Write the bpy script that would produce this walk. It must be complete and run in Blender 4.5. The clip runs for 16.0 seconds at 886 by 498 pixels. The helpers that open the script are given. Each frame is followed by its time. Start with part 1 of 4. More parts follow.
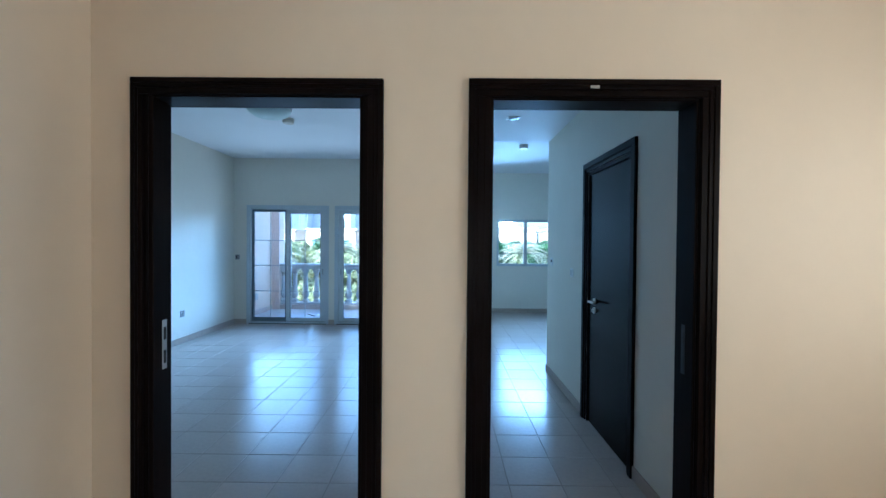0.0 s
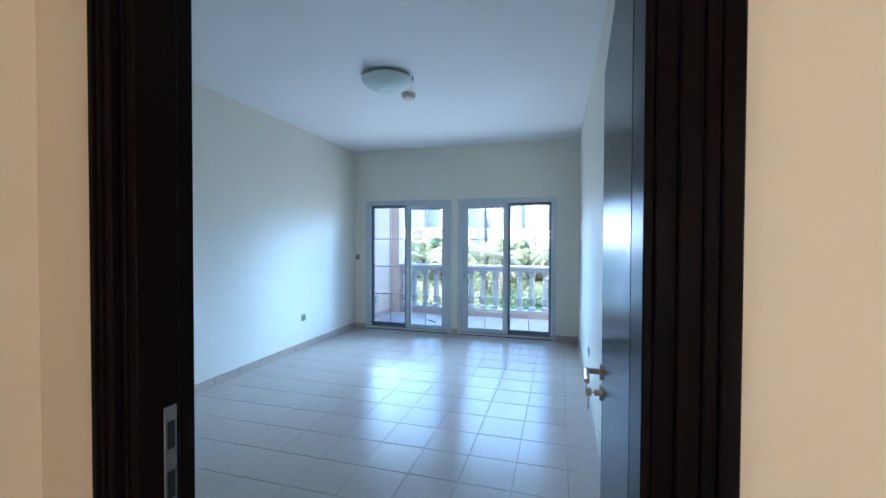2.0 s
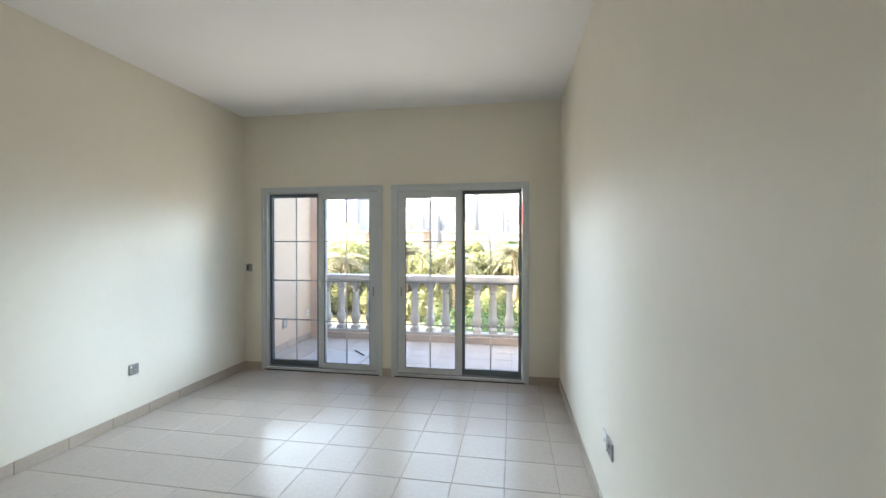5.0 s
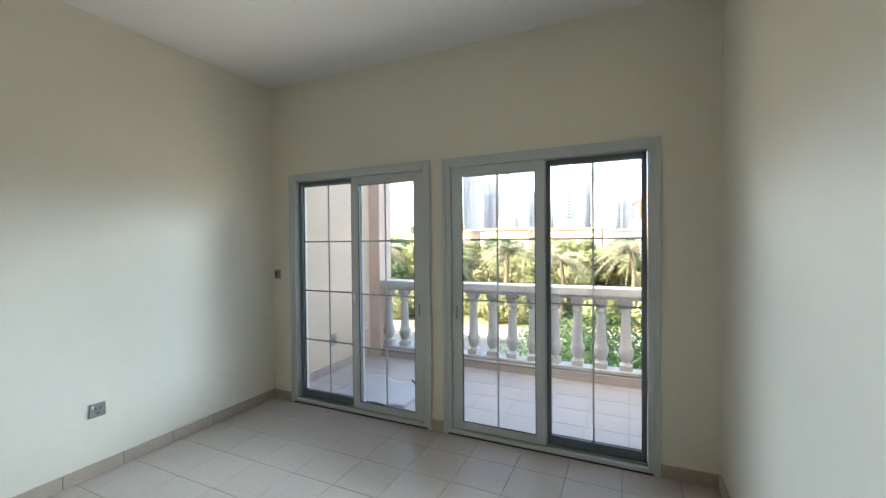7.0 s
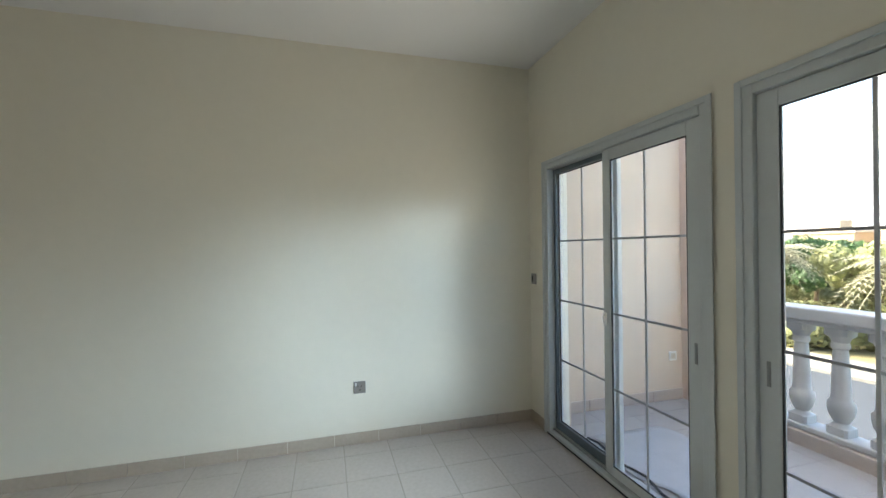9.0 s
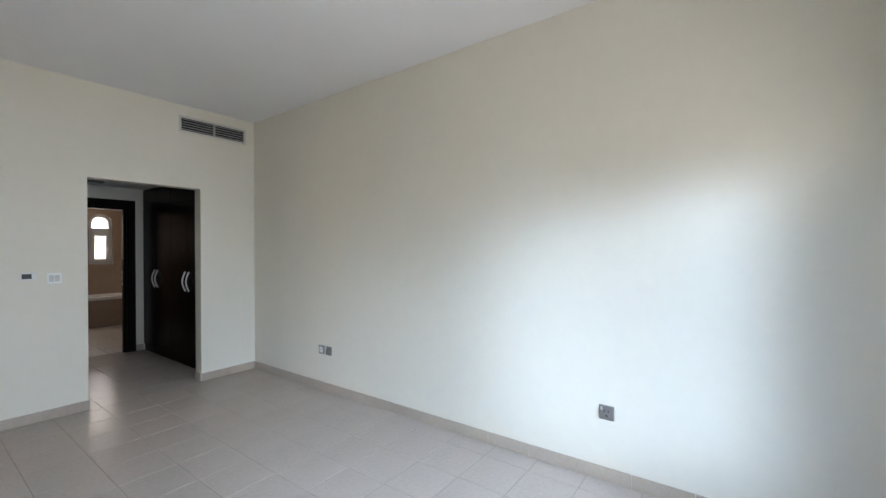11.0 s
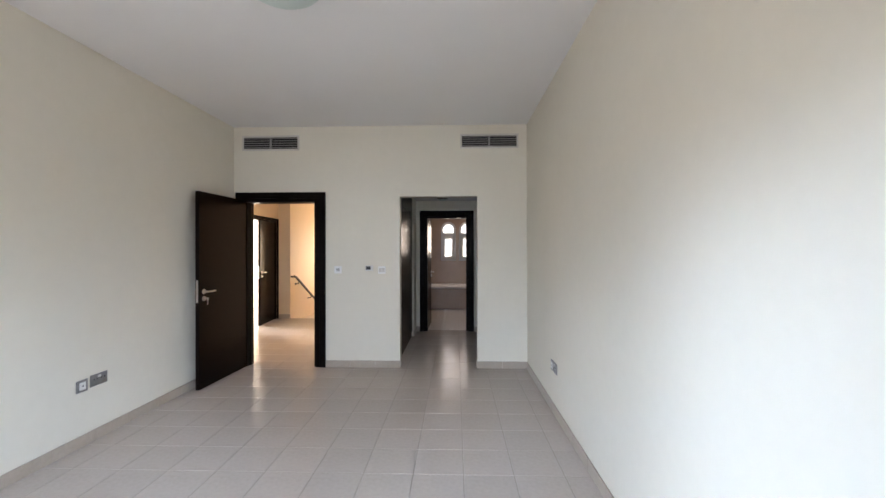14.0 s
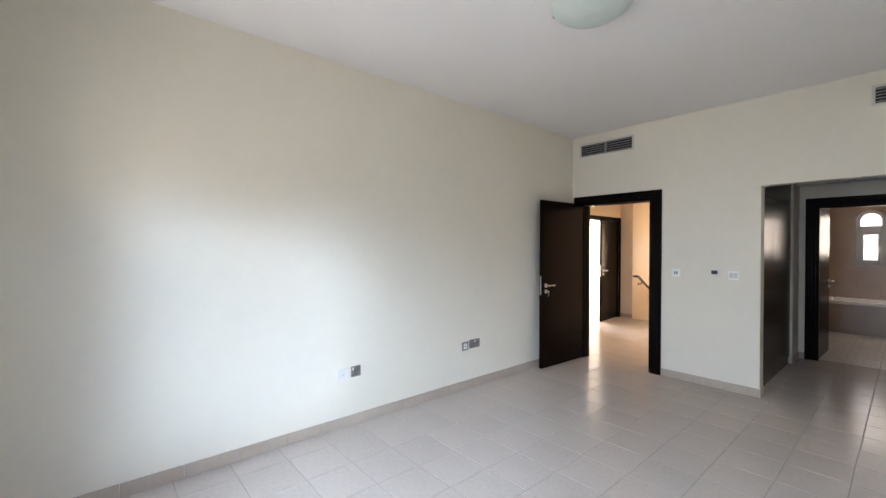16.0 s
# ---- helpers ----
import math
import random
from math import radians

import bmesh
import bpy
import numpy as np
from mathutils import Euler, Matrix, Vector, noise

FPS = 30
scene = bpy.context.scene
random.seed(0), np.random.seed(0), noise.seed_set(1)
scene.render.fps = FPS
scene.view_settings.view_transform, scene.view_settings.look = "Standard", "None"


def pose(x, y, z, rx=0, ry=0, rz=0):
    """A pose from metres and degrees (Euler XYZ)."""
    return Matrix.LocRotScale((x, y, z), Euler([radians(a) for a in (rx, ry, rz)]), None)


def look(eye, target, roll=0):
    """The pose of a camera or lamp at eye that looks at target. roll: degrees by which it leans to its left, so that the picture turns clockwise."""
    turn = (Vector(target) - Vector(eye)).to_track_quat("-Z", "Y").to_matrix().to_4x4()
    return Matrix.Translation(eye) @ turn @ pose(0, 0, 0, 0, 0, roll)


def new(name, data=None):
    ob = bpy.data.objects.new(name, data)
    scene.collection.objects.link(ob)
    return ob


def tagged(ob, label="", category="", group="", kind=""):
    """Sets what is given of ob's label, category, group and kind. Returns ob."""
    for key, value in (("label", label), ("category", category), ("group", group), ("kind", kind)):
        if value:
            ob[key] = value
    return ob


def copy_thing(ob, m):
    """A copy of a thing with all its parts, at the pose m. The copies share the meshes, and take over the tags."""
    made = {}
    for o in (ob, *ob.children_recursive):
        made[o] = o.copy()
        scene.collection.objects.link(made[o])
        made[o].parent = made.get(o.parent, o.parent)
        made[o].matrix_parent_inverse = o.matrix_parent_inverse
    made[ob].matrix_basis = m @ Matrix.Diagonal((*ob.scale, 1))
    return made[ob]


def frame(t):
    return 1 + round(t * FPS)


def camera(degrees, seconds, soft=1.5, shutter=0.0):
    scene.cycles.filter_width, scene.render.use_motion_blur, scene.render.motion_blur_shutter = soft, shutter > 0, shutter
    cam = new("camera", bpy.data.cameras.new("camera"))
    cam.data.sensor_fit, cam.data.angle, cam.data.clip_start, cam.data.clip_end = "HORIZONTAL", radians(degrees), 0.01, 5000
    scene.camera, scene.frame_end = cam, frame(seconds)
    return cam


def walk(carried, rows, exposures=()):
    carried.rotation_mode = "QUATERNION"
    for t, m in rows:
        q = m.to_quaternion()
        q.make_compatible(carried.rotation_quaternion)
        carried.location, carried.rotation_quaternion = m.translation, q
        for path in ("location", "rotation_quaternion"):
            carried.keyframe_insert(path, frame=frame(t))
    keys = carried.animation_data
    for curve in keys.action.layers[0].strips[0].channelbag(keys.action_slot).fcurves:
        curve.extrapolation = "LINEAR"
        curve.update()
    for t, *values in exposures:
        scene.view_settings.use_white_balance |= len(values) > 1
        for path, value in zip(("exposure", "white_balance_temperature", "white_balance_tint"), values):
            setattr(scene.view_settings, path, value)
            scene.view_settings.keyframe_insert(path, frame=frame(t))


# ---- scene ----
cam = camera(95.3, 16.0)
PATH = [
    (0, (0.048, 0.289, 1.459), (0.041, 2.289, 1.433), 0.5),
    (0.5, (-0.042, 0.536, 1.453), (-0.232, 2.526, 1.419), 0.5),
    (1, (-0.167, 0.802, 1.46), (-0.578, 2.759, 1.425), 0.5),
    (1.5, (-0.292, 1.057, 1.469), (-0.809, 2.989, 1.42), 0.1),
    (2, (-0.381, 1.336, 1.454), (-0.934, 3.258, 1.418), 0.2),
    (2.5, (-0.459, 1.625, 1.44), (-1.016, 3.545, 1.415), 0.1),
    (3, (-0.535, 1.898, 1.444), (-1.037, 3.833, 1.419), 0.2),
    (3.5, (-0.571, 2.196, 1.456), (-0.972, 4.155, 1.431), 0.2),
    (4, (-0.593, 2.504, 1.461), (-0.916, 4.478, 1.439), 0.1),
    (6.5, (-0.603, 4.289, 1.469), (-1.11, 6.224, 1.441), -0.4),
    (7, (-0.6, 4.647, 1.472), (-1.436, 6.464, 1.443), -0.5),
    (7.5, (-0.607, 4.967, 1.47), (-1.781, 6.586, 1.454), -0.5),
    (8, (-0.611, 5.289, 1.461), (-2.073, 6.654, 1.447), -0.4),
    (8.5, (-0.634, 5.542, 1.434), (-2.354, 6.561, 1.432), -0.4),
    (9, (-0.629, 5.841, 1.444), (-2.551, 6.391, 1.445), -0.7),
    (9.5, (-0.627, 6.166, 1.44), (-2.626, 6.217, 1.443), -0.6),
    (10, (-0.71, 6.397, 1.45), (-2.667, 5.984, 1.446), -0.4),
    (12.5, (-2.028, 6.909, 1.388), (-2.853, 5.087, 1.409), -0.3),
    (13, (-2.343, 6.889, 1.398), (-2.928, 4.977, 1.419), -0.3),
    (13.5, (-2.667, 6.907, 1.428), (-2.989, 4.933, 1.439), -0.2),
    (14, (-2.845, 6.914, 1.44), (-2.783, 4.915, 1.443), -0.1),
    (14.5, (-2.973, 6.964, 1.436), (-2.41, 5.045, 1.437), 0.1),
    (15, (-3.058, 7.048, 1.438), (-2.024, 5.336, 1.445), 0.3),
    (15.5, (-3.1, 7.064, 1.455), (-1.719, 5.617, 1.451), 0.3),
    (16, (-3.124, 6.954, 1.483), (-1.611, 5.646, 1.469), 0.2),
]
walk(cam, [(t, look(eye, target, roll)) for t, eye, target, roll in PATH],
     [(0, 3.85, 4130, -1), (0.5, 4.1, 4470, 3), (1.0, 4.35, 4720, 5), (1.5, 4.35, 4750, 5), (2.0, 4.25, 4600, 3), (2.5, 4.5, 5650, 10), (3.0, 4.45, 6800, 13), (4.0, 4.33, 6800, 12), (6.5, 3.92, 6750, 7), (7.5, 3.75, 6800, 6), (9.0, 3.75, 6800, 6), (10, 4.4, 6600, 10), (12.5, 4.48, 5900, 16), (13, 4.55, 5900, 16), (14, 4.6, 6500, 18), (14.5, 4.6, 6400, 17), (16, 4.65, 6450, 17)])

# ---- world, sun and lamps ----
SUN = Vector((-0.68, -0.46, 0.66)).normalized()
world = bpy.data.worlds.new("world")
scene.world = world
world.use_nodes = True
wt = world.node_tree
sky = wt.nodes.new("ShaderNodeTexSky")
sky.sky_type = "NISHITA"
sky.sun_disc = False
sky.sun_elevation = math.asin(SUN.z)
sky.sun_rotation = math.atan2(SUN.x, SUN.y)
sky.dust_density = 5.0
wt.nodes["Background"].inputs[1].default_value = 0.10
wt.links.new(sky.outputs[0], wt.nodes["Background"].inputs[0])
sun = new("sun", bpy.data.lights.new("sun", "SUN"))
sun.data.energy, sun.data.angle, sun.data.color = 1.7, radians(0.6), (1.0, 0.93, 0.82)
sun.matrix_world = look(SUN * 50, (0, 0, 0))


def area_lamp(eye, target, sx, sy, power, color):
    """An added lamp in place of a window's sky light; the hall's has no window behind it."""
    lamp = new("window_light", bpy.data.lights.new("window_light", "AREA"))
    lamp.data.shape, lamp.data.size, lamp.data.size_y = "RECTANGLE", sx, sy
    lamp.data.energy, lamp.data.color = power, color
    lamp.matrix_world = look(eye, target)
    return lamp


# The hall one is added fill before the solid end wall.
HALL_FILL = area_lamp((2.18, 0.75, 1.5), (0, 0.75, 1.4), 1.2, 1.3, 1.95, (1.0, 0.74, 0.48))
STAIR_LIGHT = area_lamp((0.0, -4.58, 1.35), (-0.15, 0, 1.35), 0.56, 1.15, 1.4, (1.0, 0.80, 0.52))
ROOM_LIGHT = area_lamp((3.57, -1.65, 1.4), (0, -1.65, 1.3), 1.45, 1.55, 14, (1.0, 0.95, 0.88))
BATH_LIGHT = area_lamp((-3.13, -3.57, 1.7), (-3.13, 0, 1.3), 1.3, 0.7, 0.55, (1.0, 0.84, 0.66))


def sky_in_opening(x, y, z, width, height, side, tilt, spread, power, color=(0.61, 0.79, 1.0)):
    """Daylight that enters by a glazed door: a lamp in the opening, turned down (sky) or up (sunlit ground) into the room."""
    lamp = new("sky_light", bpy.data.lights.new("sky_light", "AREA"))
    lamp.data.shape, lamp.data.size, lamp.data.size_y = "RECTANGLE", width, height
    lamp.data.energy, lamp.data.color, lamp.data.spread = power, color, radians(spread)
    lamp.matrix_world = pose(x, y, z, -90 + tilt, 0, side)
    return lamp


SUNLIT_GROUND = (1.0, 0.96, 0.90)
for door_x in (-2.745, -1.165):
    for side, share, down, spread in ((-58, 0.64, 16, 34), (-35, 0.85, 16, 34), (-12, 0.88, 24, 88),
                                      (12, 0.92, 24, 88), (35, 0.80, 16, 34), (58, 0.45, 16, 34)):
        c, f = math.cos(radians(side)), abs(math.sin(radians(side)))
        w = 1.22 * c * (1 - 0.5 * f)
        sky_in_opening(door_x, 7.47 - 0.775 * math.sin(radians(down)) * c - 0.5 * w * f, 1.25, w, 1.55, side, down, spread, 0.235 * c * share)
    sky_in_opening(door_x, 7.20, 1.30, 1.22, 0.70, 0, 44, 70, 0.22)
    sky_in_opening(door_x, 7.36, 1.60, 1.24, 0.50, 0, -26, 120, 0.29, SUNLIT_GROUND)
sky_in_opening(1.80, 8.90, 1.19, 1.1, 0.36, 0, 30, 56, 0.35)
sky_in_opening(1.80, 8.90, 1.85, 1.1, 0.3, -26, 2, 100, 3.2)

# ---- plan, in metres ----
XL, XR = -3.71, -0.105          # bedroom side walls
YH, YB, YF = 1.86, 2.0, 7.49    # hall face, bedroom face of the door wall, window wall
YO = 7.69                       # outer face of the window wall
H = 2.955                       # bedroom ceiling
GROUND = -3.6
PITCH = 0.322                   # floor tile with its joint


# ---- materials ----
def material(name, color, rough=0.5, metal=0.0, spots=(), bump=0.0, bump_scale=200.0, vary=0.0, coat=0.0, spec=None):
    """spots: (scale, amount) noise layers that lighten and darken the colour; vary: per-object change of value."""
    m = bpy.data.materials.new(name)
    m.use_nodes = True
    nt = m.node_tree
    b = nt.nodes["Principled BSDF"]
    b.inputs["Roughness"].default_value = rough
    b.inputs["Metallic"].default_value = metal
    b.inputs["Coat Weight"].default_value = coat
    if spec is not None:
        b.inputs["Specular IOR Level"].default_value = spec
    tc = nt.nodes.new("ShaderNodeTexCoord")
    last = None
    hsv = nt.nodes.new("ShaderNodeHueSaturation")
    hsv.inputs["Color"].default_value = (*color, 1)
    value = nt.nodes.new("ShaderNodeValue")
    value.outputs[0].default_value = 1.0
    last = value.outputs[0]
    rsum = None
    for scale, amount in spots:
        n = nt.nodes.new("ShaderNodeTexNoise")
        n.inputs["Scale"].default_value = scale
        n.inputs["Detail"].default_value = 5
        nt.links.new(tc.outputs["Object"], n.inputs["Vector"])
        mr = nt.nodes.new("ShaderNodeMapRange")
        mr.inputs[1].default_value, mr.inputs[2].default_value = 0.25, 0.75
        mr.inputs[3].default_value, mr.inputs[4].default_value = 1 - amount, 1 + amount
        nt.links.new(n.outputs["Fac"], mr.inputs[0])
        mul = nt.nodes.new("ShaderNodeMath")
        mul.operation = "MULTIPLY"
        nt.links.new(last, mul.inputs[0])
        nt.links.new(mr.outputs[0], mul.inputs[1])
        last = mul.outputs[0]
        rsum = mr.outputs[0]
    if vary:
        oi = nt.nodes.new("ShaderNodeObjectInfo")
        mr = nt.nodes.new("ShaderNodeMapRange")
        mr.inputs[3].default_value, mr.inputs[4].default_value = 1 - vary, 1 + vary
        nt.links.new(oi.outputs["Random"], mr.inputs[0])
        mul = nt.nodes.new("ShaderNodeMath")
        mul.operation = "MULTIPLY"
        nt.links.new(last, mul.inputs[0])
        nt.links.new(mr.outputs[0], mul.inputs[1])
        last = mul.outputs[0]
    nt.links.new(last, hsv.inputs["Value"])
    nt.links.new(hsv.outputs[0], b.inputs["Base Color"])
    if rsum is not None:
        mul = nt.nodes.new("ShaderNodeMath")
        mul.operation = "MULTIPLY"
        mul.inputs[1].default_value = rough
        nt.links.new(rsum, mul.inputs[0])
        nt.links.new(mul.outputs[0], b.inputs["Roughness"])
    if bump:
        n = nt.nodes.new("ShaderNodeTexNoise")
        n.inputs["Scale"].default_value = bump_scale
        n.inputs["Detail"].default_value = 4
        nt.links.new(tc.outputs["Object"], n.inputs["Vector"])
        bp = nt.nodes.new("ShaderNodeBump")
        bp.inputs["Strength"].default_value = bump
        bp.inputs["Distance"].default_value = 0.004
        nt.links.new(n.outputs["Fac"], bp.inputs["Height"])
        nt.links.new(bp.outputs[0], b.inputs["Normal"])
    return m


def wood(name, dark, light, rough, spec=0.065):
    """Dark stained veneer with upright grain."""
    m = material(name, dark, rough, spec=spec)
    nt = m.node_tree
    b = nt.nodes["Principled BSDF"]
    tc = nt.nodes.new("ShaderNodeTexCoord")
    mp = nt.nodes.new("ShaderNodeMapping")
    mp.inputs["Scale"].default_value = (60, 60, 2.2)
    n = nt.nodes.new("ShaderNodeTexNoise")
    n.inputs["Scale"].default_value, n.inputs["Detail"].default_value = 1.0, 6
    nt.links.new(tc.outputs["Object"], mp.inputs[0])
    nt.links.new(mp.outputs[0], n.inputs["Vector"])
    ramp = nt.nodes.new("ShaderNodeValToRGB")
    ramp.color_ramp.elements[0].position, ramp.color_ramp.elements[0].color = 0.3, (*dark, 1)
    ramp.color_ramp.elements[1].position, ramp.color_ramp.elements[1].color = 0.75, (*light, 1)
    nt.links.new(n.outputs["Fac"], ramp.inputs[0])
    nt.links.new(ramp.outputs[0], b.inputs["Base Color"])
    bp = nt.nodes.new("ShaderNodeBump")
    bp.inputs["Strength"].default_value, bp.inputs["Distance"].default_value = 0.08, 0.001
    nt.links.new(n.outputs["Fac"], bp.inputs["Height"])
    nt.links.new(bp.outputs[0], b.inputs["Normal"])
    return m


def glass(name, tint, rough=0.0):
    m = bpy.data.materials.new(name)
    m.use_nodes = True
    b = m.node_tree.nodes["Principled BSDF"]
    b.inputs["Base Color"].default_value = (*tint, 1)
    b.inputs["Roughness"].default_value = rough
    b.inputs["Transmission Weight"].default_value = 1
    b.inputs["IOR"].default_value = 1.45
    return m


PAINT = material("cream_wall_paint", (0.80, 0.755, 0.645), 0.62, spots=((1.3, 0.025), (14, 0.012)), bump=0.10, bump_scale=260)
HALL_PAINT = material("warm_cream_wall_paint", (0.78, 0.66, 0.50), 0.6, spots=((1.1, 0.03), (12, 0.012)), bump=0.10, bump_scale=260)
CEIL = material("white_ceiling_paint", (0.85, 0.84, 0.83), 0.75, spots=((1.0, 0.02),), bump=0.06, bump_scale=200)
TILE = material("glazed_beige_floor_tile", (0.50, 0.44, 0.385), 0.20, spec=0.075, spots=((2.5, 0.05), (40, 0.05)), bump=0.05, bump_scale=9, vary=0.022)
BALGROUT = material("pale_balcony_grout", (0.30, 0.275, 0.265), 0.8, spots=((30, 0.1),))
GROUT = material("grey_grout", (0.33, 0.29, 0.25), 0.85, spots=((30, 0.15),))
SKIRT = material("beige_skirting_tile", (0.46, 0.385, 0.31), 0.35, spots=((3, 0.05), (40, 0.05)), vary=0.03)
WOOD = wood("dark_wenge_door", (0.0035, 0.0018, 0.0014), (0.007, 0.0035, 0.0025), 0.25, 0.06)
CASING = wood("dark_wenge_casing", (0.0045, 0.0032, 0.003), (0.009, 0.006, 0.0052), 0.31, 0.045)
STEEL = material("brushed_steel", (0.62, 0.60, 0.57), 0.32, metal=1.0, spots=((60, 0.08),))
ALU = material("white_powder_coated_aluminium", (0.56, 0.59, 0.60), 0.38, spots=((2, 0.03), (50, 0.02)))
DARKALU = material("dark_blue_grey_aluminium", (0.12, 0.15, 0.175), 0.4, spots=((2, 0.05), (40, 0.05)))
MUNTIN_PALE = material("pale_grey_glazing_bar", (0.46, 0.48, 0.50), 0.45, spots=((30, 0.04),))
MUNTIN = material("grey_glazing_bar", (0.28, 0.29, 0.30), 0.45, spots=((30, 0.04),))
RUBBER = material("black_gasket", (0.02, 0.022, 0.025), 0.6, spots=((40, 0.1),))
GLASS = glass("clear_glass", (0.96, 0.985, 0.985))
FROSTPANE = glass("frosted_bathroom_glass", (0.42, 0.43, 0.42), 0.45)
FROST = material("greenish_frosted_glass", (0.64, 0.73, 0.69), 0.5, spots=((6, 0.03),))
PLASTIC = material("white_plastic", (0.78, 0.77, 0.74), 0.4, spots=((20, 0.02),))
WHITE = material("bright_white_plastic", (0.90, 0.90, 0.88), 0.35, spots=((20, 0.02),))
IVORY = material("aged_ivory_plastic", (0.62, 0.56, 0.45), 0.45, spots=((20, 0.05),))
NICKEL = material("satin_nickel_plate", (0.33, 0.32, 0.31), 0.36, metal=0.75, spots=((40, 0.06),))
BLACK = material("black_plastic", (0.015, 0.015, 0.016), 0.4, spots=((30, 0.1),))
VENTWHITE = material("off_white_vent_paint", (0.66, 0.63, 0.58), 0.5, spots=((20, 0.04),))
VENTGREY = material("grey_vent_slat", (0.36, 0.35, 0.34), 0.5, spots=((20, 0.05),))
VENTSHADE = material("vent_shade_black", (0.02, 0.02, 0.02), 0.9, spots=((10, 0.1),))
IRON = material("black_painted_iron", (0.02, 0.018, 0.016), 0.35, spots=((30, 0.1),))
RENDER = material("beige_wall_render", (0.60, 0.49, 0.39), 0.85, spots=((2, 0.04), (60, 0.04)), bump=0.5, bump_scale=220)
PINKRENDER = material("pink_beige_render", (0.62, 0.48, 0.41), 0.85, spots=((2, 0.04), (60, 0.04)), bump=0.5, bump_scale=220)
BALTILE = material("pinkish_balcony_tile", (0.36, 0.335, 0.325), 0.45, spots=((3, 0.05), (40, 0.05)), vary=0.03)
KERBTILE = material("terracotta_beige_kerb", (0.43, 0.36, 0.32), 0.5, spots=((3, 0.06), (40, 0.05)))
STONE = material("white_cast_stone", (0.46, 0.46, 0.46), 0.75, spots=((4, 0.05), (70, 0.05)), bump=0.3, bump_scale=120)
BATHTILE = material("brown_beige_wall_tile", (0.36, 0.28, 0.22), 0.25, spots=((3, 0.08), (30, 0.05)), vary=0.05)
BATHFLOOR = material("grey_beige_bath_tile", (0.46, 0.43, 0.40), 0.28, spots=((3, 0.06), (30, 0.05)), vary=0.04)
ENAMEL = material("white_enamel", (0.80, 0.79, 0.77), 0.15, spots=((3, 0.02),))
PAPER = material("pale_plastic_sheet", (0.37, 0.375, 0.40), 0.5, spots=((5, 0.06), (30, 0.04)), bump=0.5, bump_scale=12)


# ---- building helpers ----
def box(bm, x0, y0, z0, x1, y1, z1, bevel=0.0, seg=1):
    r = bmesh.ops.create_cube(bm, size=1)
    for v in r["verts"]:
        v.co = Vector(((x0, x1)[v.co.x > 0], (y0, y1)[v.co.y > 0], (z0, z1)[v.co.z > 0]))
    if bevel:
        edges = list({e for v in r["verts"] for e in v.link_edges})
        bmesh.ops.bevel(bm, geom=edges, offset=bevel, segments=seg, affect="EDGES", profile=0.5)
    return bm


def block(x0, y0, z0, x1, y1, z1, bevel=0.0, seg=1):
    return box(bmesh.new(), x0, y0, z0, x1, y1, z1, bevel, seg)


def tube(bm, a, b, r, n=14, r2=None):
    a, b = Vector(a), Vector(b)
    d = b - a
    m = Matrix.Translation((a + b) / 2) @ d.to_track_quat("Z", "Y").to_matrix().to_4x4()
    bmesh.ops.create_cone(bm, cap_ends=True, segments=n, radius1=r, radius2=r if r2 is None else r2, depth=d.length, matrix=m)
    return bm


def lathe(bm, profile, n=28, cx=0.0, cy=0.0, square=()):
    """Turns a profile of (radius, height) about the upright axis; rows listed in square become square in plan."""
    rings = []
    for k, (r, z) in enumerate(profile):
        ring = []
        for i in range(n):
            a = 2 * math.pi * (i + 0.5) / n
            c, s = math.cos(a), math.sin(a)
            f = 1 / max(abs(c), abs(s)) if k in square else 1.0
            ring.append(bm.verts.new((cx + r * c * f, cy + r * s * f, z)))
        rings.append(ring)
    for p, q in zip(rings, rings[1:]):
        for i in range(n):
            bm.faces.new((p[i], p[(i + 1) % n], q[(i + 1) % n], q[i]))
    bm.faces.new(rings[0][::-1])
    bm.faces.new(rings[-1])
    return bm


def mesh_of(name, bm, mat, smooth=False):
    bmesh.ops.recalc_face_normals(bm, faces=bm.faces[:])
    me = bpy.data.meshes.new(name)
    bm.to_mesh(me)
    bm.free()
    me.materials.append(mat)
    if smooth:
        for p in me.polygons:
            p.use_smooth = True
        me.set_sharp_from_angle(angle=radians(35))
    return me


def part(name, bm, mat, parent, label="", smooth=False):
    ob = new(name, mesh_of(name, bm, mat, smooth))
    ob.parent = parent
    return tagged(ob, label) if label else ob


def setting(name, bm, mat, label, smooth=False):
    return tagged(new(name, mesh_of(name, bm, mat, smooth)), label, kind="structure")


def thing(name, m, label, category, group="", kind=""):
    ob = new(name)
    ob.matrix_world = m
    return tagged(ob, label, category, group, kind)


def wall_along_x(bm, y0, y1, x0, x1, z0, z1, holes=()):
    """A wall in x with holes (x0, x1, z0, z1), cut into butting blocks."""
    x = x0
    for a, b, c, d in sorted(holes):
        if a > x:
            box(bm, x, y0, z0, a, y1, z1)
        if c > z0:
            box(bm, a, y0, z0, b, y1, c)
        if d < z1:
            box(bm, a, y0, d, b, y1, z1)
        x = b
    if x < x1:
        box(bm, x, y0, z0, x1, y1, z1)
    return bm


def wall_along_y(bm, x0, x1, y0, y1, z0, z1, holes=()):
    y = y0
    for a, b, c, d in sorted(holes):
        if a > y:
            box(bm, x0, y, z0, x1, a, z1)
        if c > z0:
            box(bm, x0, a, z0, x1, b, c)
        if d < z1:
            box(bm, x0, a, d, x1, b, z1)
        y = b
    if y < y1:
        box(bm, x0, y, z0, x1, y1, z1)
    return bm


